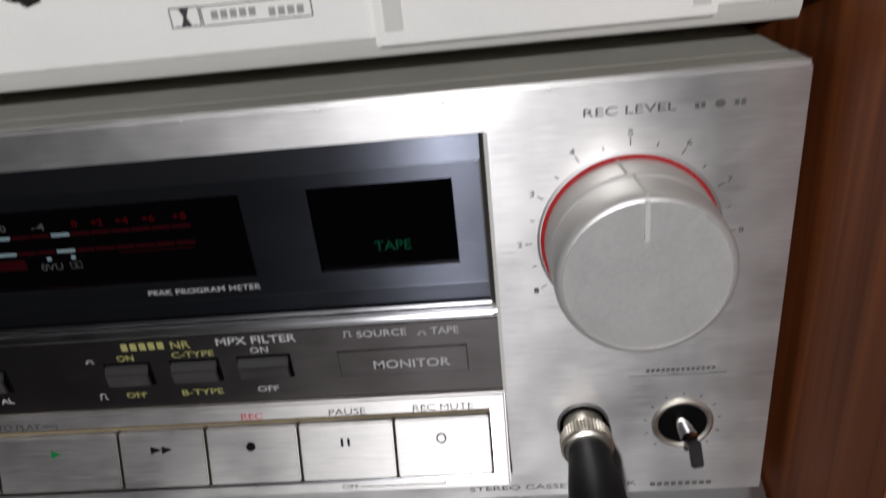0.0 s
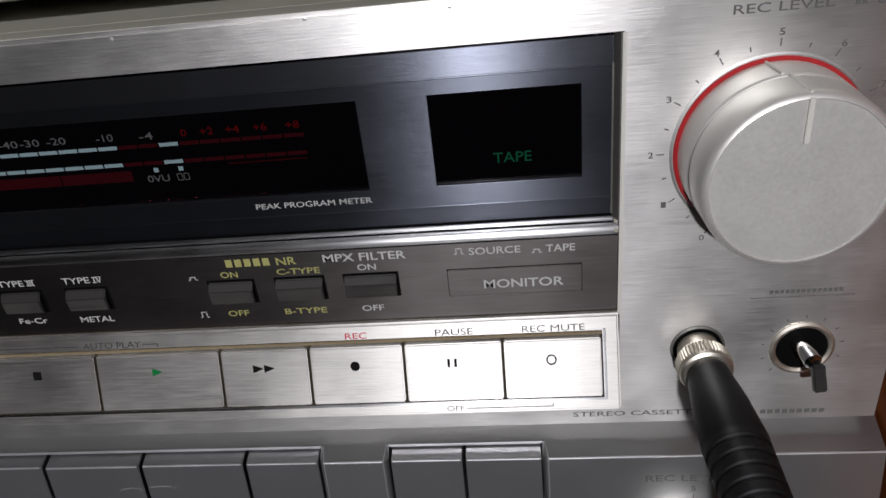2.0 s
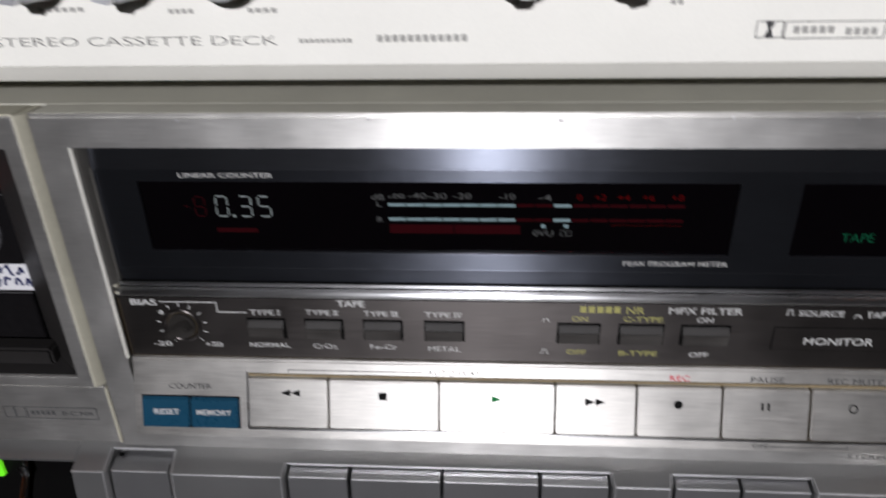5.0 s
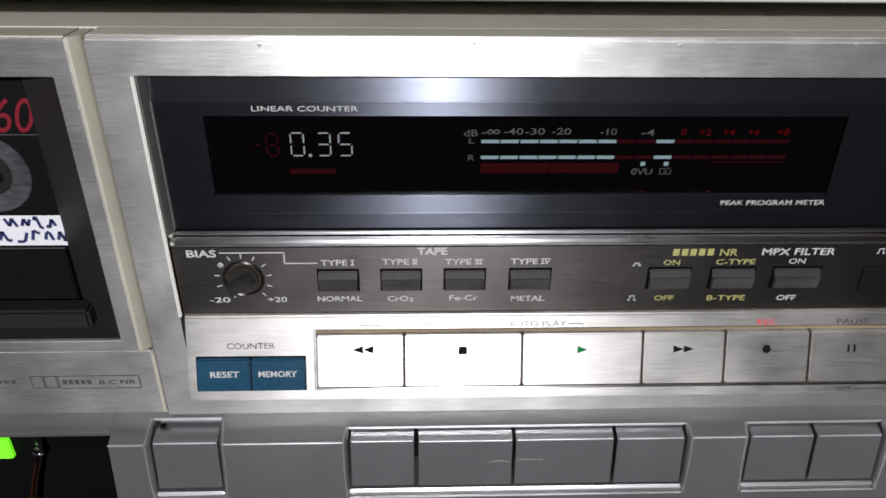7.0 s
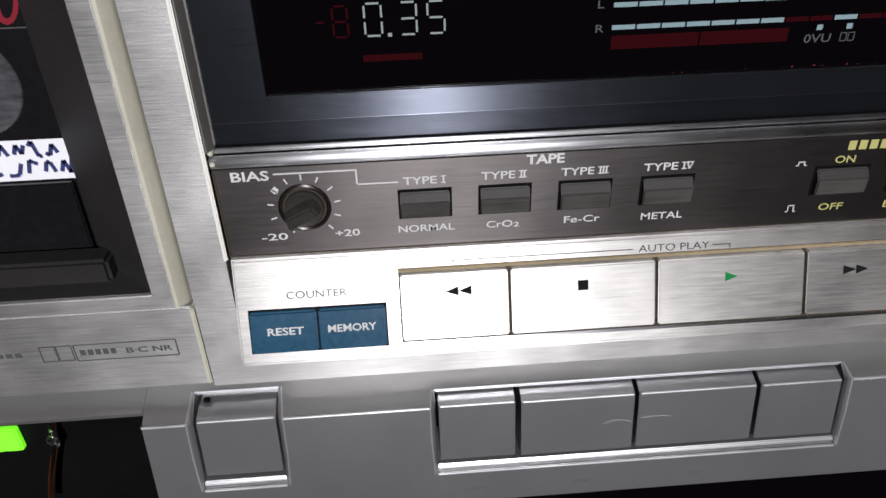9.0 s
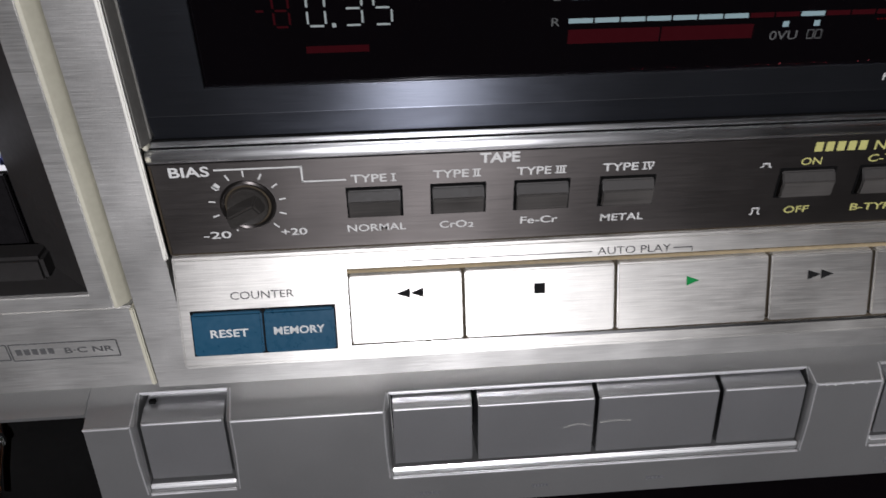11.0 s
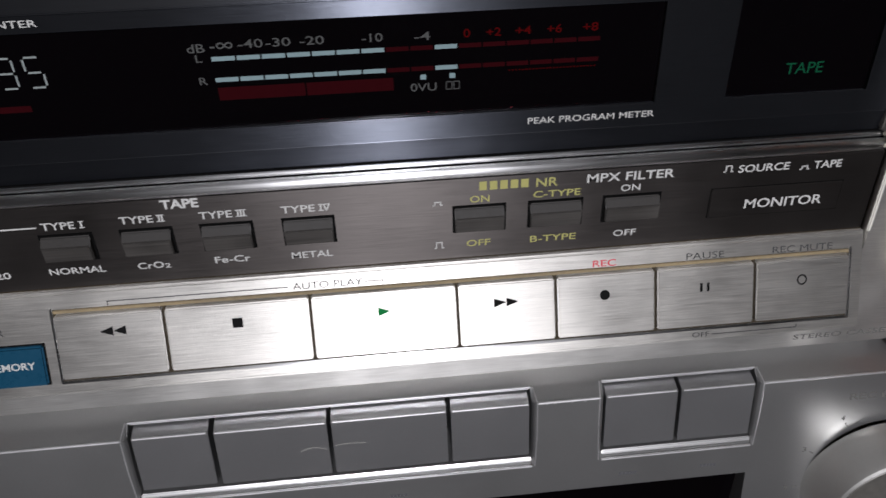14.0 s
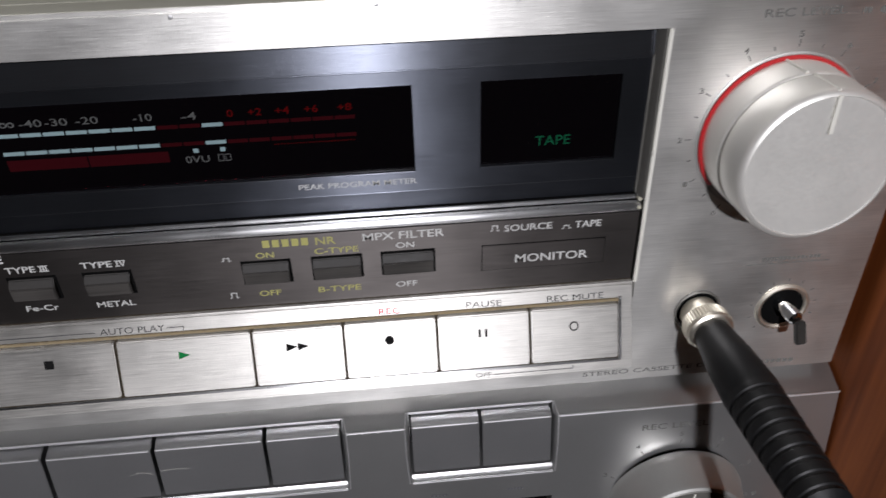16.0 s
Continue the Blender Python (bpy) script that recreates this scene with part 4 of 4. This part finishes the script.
bm = bmesh.new()
for i in range(21):
    a = radians(240 - 15 * i)
    r1 = 21.2 if i % 2 == 0 else 20.6
    stroke(bm, KNX + 19.7 * math.cos(a), KNZ + 19.7 * math.sin(a), KNX + r1 * math.cos(a), KNZ + r1 * math.sin(a), 0.25, on_face)
    if i % 2 == 0:
        lettering(bm, str(i // 2), KNX + 22.3 * math.cos(a) - 0.5, KNX + 22.3 * math.cos(a) + 0.5, KNZ + 22.3 * math.sin(a), 1.3, on_face)
lettering(bm, "REC LEVEL", 20.3, 37.6, 241.0, 1.7, on_face, 0.004)
word_bars(bm, 41.0, 43.2, 240.7, 1.2, on_face, 2)
flat(bm, [(45.6 + 1.0 * math.cos(i * 0.524), 240.7 + 0.8 * math.sin(i * 0.524)) for i in range(12)], on_face)
word_bars(bm, 48.2, 50.6, 240.7, 1.2, on_face, 2)
lettering(bm, "STEREO CASSETTE DECK", -9.2, 32.0, 146.6, 1.5, on_face, 0.004)
word_bars(bm, 35.3, 50.4, 145.9, 1.2, on_face, 9)
stroke(bm, 29.6, 178.9, 51.3, 178.9, 0.2, on_face)
word_bars(bm, 33.5, 49.0, 180.3, 0.9, on_face, 14)
for i in range(11):
    a = radians(225 - 27 * i)
    stroke(bm, 42.2 + 8.2 * math.cos(a), 164.8 + 8.2 * math.sin(a), 42.2 + 9.0 * math.cos(a), 164.8 + 9.0 * math.sin(a), 0.25, on_face)
pieces("legend", bm, P_FAINT, face)

# headphone socket and the small lever control
part("socket_ring", lathe(bmesh.new(), 19.2, 166.0, [(6.1, 0.2), (6.1, -0.3), (5.6, -0.5), (5.3, 0.1)], 40), M_COVER, deck, "dark ring of the headphone socket")
part("socket_hole", lathe(bmesh.new(), 19.2, 166.0, [(5.9, -0.08), (0, -0.08)], 40), M_BLACK, deck)
part("control_ring", lathe(bmesh.new(), 42.2, 164.8, [(7.2, 0.2), (7.1, -0.3), (6.4, -0.55), (5.7, -0.3), (5.5, 0.2)], 48), M_NICKEL, deck, "nickel ring")
part("control_hole", lathe(bmesh.new(), 42.2, 164.8, [(5.9, -0.08), (0, -0.08)], 40), M_BLACK, deck)
lever = part("lever", tube(bmesh.new(), [(41.6, -0.1, 166.2), (42.2, -6.6, 166.0), (42.3, -7.2, 166.0)], [2.0, 1.9, 1.4], 20), M_CHROME, deck, "short chrome lever")
bm = boxed(-1.4, 1.4, -0.8, 0.8, -5.0, 1.2, bevel=0.35)
bmesh.ops.rotate(bm, verts=bm.verts, cent=(0, 0, 0), matrix=Matrix.Rotation(radians(-18), 3, "X") @ Matrix.Rotation(radians(-6), 3, "Y"))
bmesh.ops.translate(bm, verts=bm.verts, vec=(43.0, -7.8, 164.6))
part("lever_tip", bm, M_BUTTON, lever, "black flat lever tip")

# ---- headphone plug with its lead ----
plug = thing("headphone_plug", 19.2, -2, 142, "nickel and black rubber plug pushed into the headphone socket", "plug")
bm = lathe(bmesh.new(), 19.2, 166.0, [(0, -0.6), (4.7, -0.6), (4.7, -4.2), (4.9, -4.4), (5.7, -4.6), (5.8, -5.0), (5.8, -8.6), (5.6, -9.2), (5.0, -9.6), (0, -9.6)], 40)
collar = part("collar", bm, M_NICKEL, plug, "nickel plated collar")
bm = bmesh.new()
rings = []
for y_ring, grow in ((-4.9, 0.0), (-5.3, 0.28), (-8.2, 0.28), (-8.6, 0.0)):
    rings.append([bm.verts.new((19.2 + (5.75 + grow * (k % 2)) * math.cos(2 * math.pi * k / 96), y_ring, 166.0 + (5.75 + grow * (k % 2)) * math.sin(2 * math.pi * k / 96))) for k in range(96)])
for a, b in zip(rings, rings[1:]):
    for k in range(96):
        bm.faces.new((a[k], b[k], b[(k + 1) % 96], a[(k + 1) % 96]))
part("knurl", bm, M_NICKEL, collar, "fine knurling round the collar", smooth=0)
prof = [(0, -9.4), (4.4, -9.5), (4.7, -12), (5.7, -20), (6.4, -31), (6.2, -31.8), (6.3, -32.4)]
y = -32.4
for n in range(9):
    prof += [(6.25 - 0.1 * n, y - 1.3), (5.95 - 0.1 * n, y - 1.6), (5.95 - 0.1 * n, y - 2.2), (6.2 - 0.1 * n, y - 2.6)]
    y -= 3.2
prof += [(3.4, y - 0.6), (0, y - 0.6)]
part("boot", lathe(bmesh.new(), 19.2, 166.0, prof, 40), M_RUBBER, plug, "ribbed black rubber boot")
pts = []
for n in range(25):
    t = n / 24
    pts.append((19.2 + 22 * t * t, y - 1 - 9 * math.sin(min(1.0, t * 2) * math.pi / 2) + 4 * t, 166 - 166 * t ** 1.6 + 2.6 * t))
part("lead", tube(bmesh.new(), pts, 2.3, 14), M_RUBBER, plug)

# ---- cassette in the door ----
tape = thing("audio_cassette", -282, 13, 172, "smoked black audio cassette with handwritten white label", "cassette")
shell = part("shell", boxed(-332, -232, 12.4, 21.0, 172.2, 235.8, bevel=0.6), M_SHELL, tape)
bm = bmesh.new()
flat(bm, [(-330, 190.9), (-243.0, 190.9), (-243.0, 199.6), (-330, 199.6)], lambda z: 12.4, 0.1)
label = part("label", bm, M_LABEL, tape, "white paper label")
bm = bmesh.new()
rnd = random.Random(11)
for row, z in ((0, 197.4), (1, 193.4)):
    x = -300 + row * 7
    while x < -245 - (3 if row == 0 else 0.5):
        w = rnd.uniform(2.0, 3.4)
        zz = [z + rnd.choice((-1, 1)) * rnd.uniform(0.7, 1.9) for _ in range(4)]
        for a in range(3):
            stroke(bm, x + w * a / 3, zz[a], x + w * (a + 1) / 3, zz[a + 1], 0.85, lambda q: 12.3)
        x += w + rnd.uniform(0.4, 1.3)
part("pen_writing", bm, P_BLUEINK, label, "unreadable dark pen strokes")
for hx in (-301.6, -258.8):
    hub = part("hub", lathe(bmesh.new(), hx, 211.0, [(10.3, 12.35), (10.1, 12.05), (6.4, 11.9), (6.0, 12.2), (5.6, 12.36)], 40), M_TAPEHUB, tape, "cloudy clear plastic hub window")
    bm = lathe(bmesh.new(), hx, 211.0, [(5.6, 12.2), (3.6, 12.2)], 32)
    for i in range(6):
        a = i * math.pi / 3 + 0.2
        stroke(bm, hx + 3.2 * math.cos(a), 211.0 + 3.2 * math.sin(a), hx + 5.4 * math.cos(a), 211.0 + 5.4 * math.sin(a), 0.9, lambda q: 12.15)
    part("hub_teeth", bm, M_SMOKE, hub)
bm = bmesh.new()
lettering(bm, "D60", -260.5, -243.8, 226.0, 8.6, lambda q: 12.4, 0.0, 0.1)
for v in bm.verts:
    v.co.x += (v.co.z - 226.0) * 0.28
pieces("legend", bm, P_DARKRED, tape)
bm = bmesh.new()
stroke(bm, -331, 221.2, -234, 221.2, 0.25, lambda q: 12.4)
part("shell_line", bm, P_GREY, tape)

# ---- the upper deck ----
up = thing("cassette_deck", -150, 130, 247, "pale cream tape deck on top of the brushed one", "tape deck")
bm = prism(bmesh.new(), [(2.5, 258.0), (2.5, 352), (9, 352), (9, 258.0)], -366, 65.2, bevel=0.3)
uface = part("front_panel", bm, M_WHITE, up, "pale cream front panel")
part("lip", prism(bmesh.new(), [(2.7, 257.9), (3.2, 256.0), (4.0, 254.4), (5.4, 253.9), (40, 253.6), (40, 257.9)], -366, 59.6), M_LIP, up, "pale grey chamfered lower lip")
part("chassis", boxed(-364, 54, 40.2, 255, 253.0, 350, bevel=0.5), M_COVER, up)
for fx in (-340, 35):
    for fy in (60, 230):
        part("foot", boxed(fx - 8, fx + 8, fy - 8, fy + 8, 247.55, 252.95, bevel=0.4), M_RUBBER, up)
plate = part("key_plate", boxed(-17.2, 44.3, 0.9, 2.45, 256.6, 300, bevel=0.3), M_WHITE, up, "raised cream plate")
for x0, x1, z0 in ((-15.2, -11.8, 259.2), (39.9, 43.0, 258.6)):
    part("plate_slot", boxed(x0, x1, 0.7, 1.0, z0, 300), M_LIP, plate)
part("key_plate", boxed(-366, -232, 0.9, 2.45, 256.6, 300, bevel=0.3), M_WHITE, up)
for cx, ang in ((-212.6, 8), (-191.8, 12), (-169.0, 88), (-105.2, 0), (-82.4, -14)):
    kn = part("knob", lathe(bmesh.new(), cx, 280.5, [(7.9, 2.4), (7.8, 1.6), (7.5, 1.2), (7.4, -5.6), (6.9, -6.2), (0, -6.3)], 48), M_UPKNOB, up, "satin chrome knob with a grip bar")
    bm = boxed(-2.2, 2.2, -9.6, -6.0, -7.0, 7.0, bevel=0.5)
    bmesh.ops.rotate(bm, verts=bm.verts, cent=(0, 0, 0), matrix=Matrix.Rotation(radians(ang), 3, "Y"))
    bmesh.ops.translate(bm, verts=bm.verts, vec=(cx, 0, 280.5))
    part("grip", bm, M_UPKNOB, kn)
jack = part("socket_ring", lathe(bmesh.new(), -54.8, 281.0, [(5.6, 2.4), (5.5, 0.0), (4.6, -0.6), (3.9, 0.4), (3.8, 1.2)], 40), M_LIP, up)
part("socket_hole", lathe(bmesh.new(), -54.8, 281.0, [(4.4, 1.0), (0, 1.0)], 32), M_BLACK, jack)
bm = lettering(bmesh.new(), "STEREO CASSETTE DECK", -227.0, -160.2, 263.7, 2.0, on_upper, -0.006)
pieces("legend", bm, P_MID, uface)
bm = word_bars(bmesh.new(), -155.2, -143.0, 263.5, 0.9, on_upper, 10)
word_bars(bm, -137.5, -117.0, 263.9, 1.5, on_upper, 12)
word_bars(bm, -214, -203, 270.8, 1.0, on_upper, 6)
word_bars(bm, -184, -178, 270.2, 1.0, on_upper, 4)
word_bars(bm, -166, -159, 270.2, 1.0, on_upper, 4)
word_bars(bm, -74, -71, 271.0, 1.0, on_upper, 2)
word_bars(bm, -47.4, -38.4, 265.0, 1.5, on_upper, 5)
word_bars(bm, -36.5, -29.4, 264.6, 1.5, on_upper, 4)
pieces("legend", bm, P_PALE, uface)
bm = bmesh.new()
for x0, x1, z0, z1 in ((-55.2, -49.6, 263.4, 266.8), (-49.2, -28.4, 263.2, 266.7)):
    outline(bm, x0, x1, z0, z1, 0.22, on_upper)
flat(bm, [(-53.4, 266.7), (-52.7, 265.1), (-53.4, 263.5), (-51.4, 263.5), (-52.1, 265.1), (-51.4, 266.7)], on_upper)
pieces("legend", bm, P_GREY, uface)
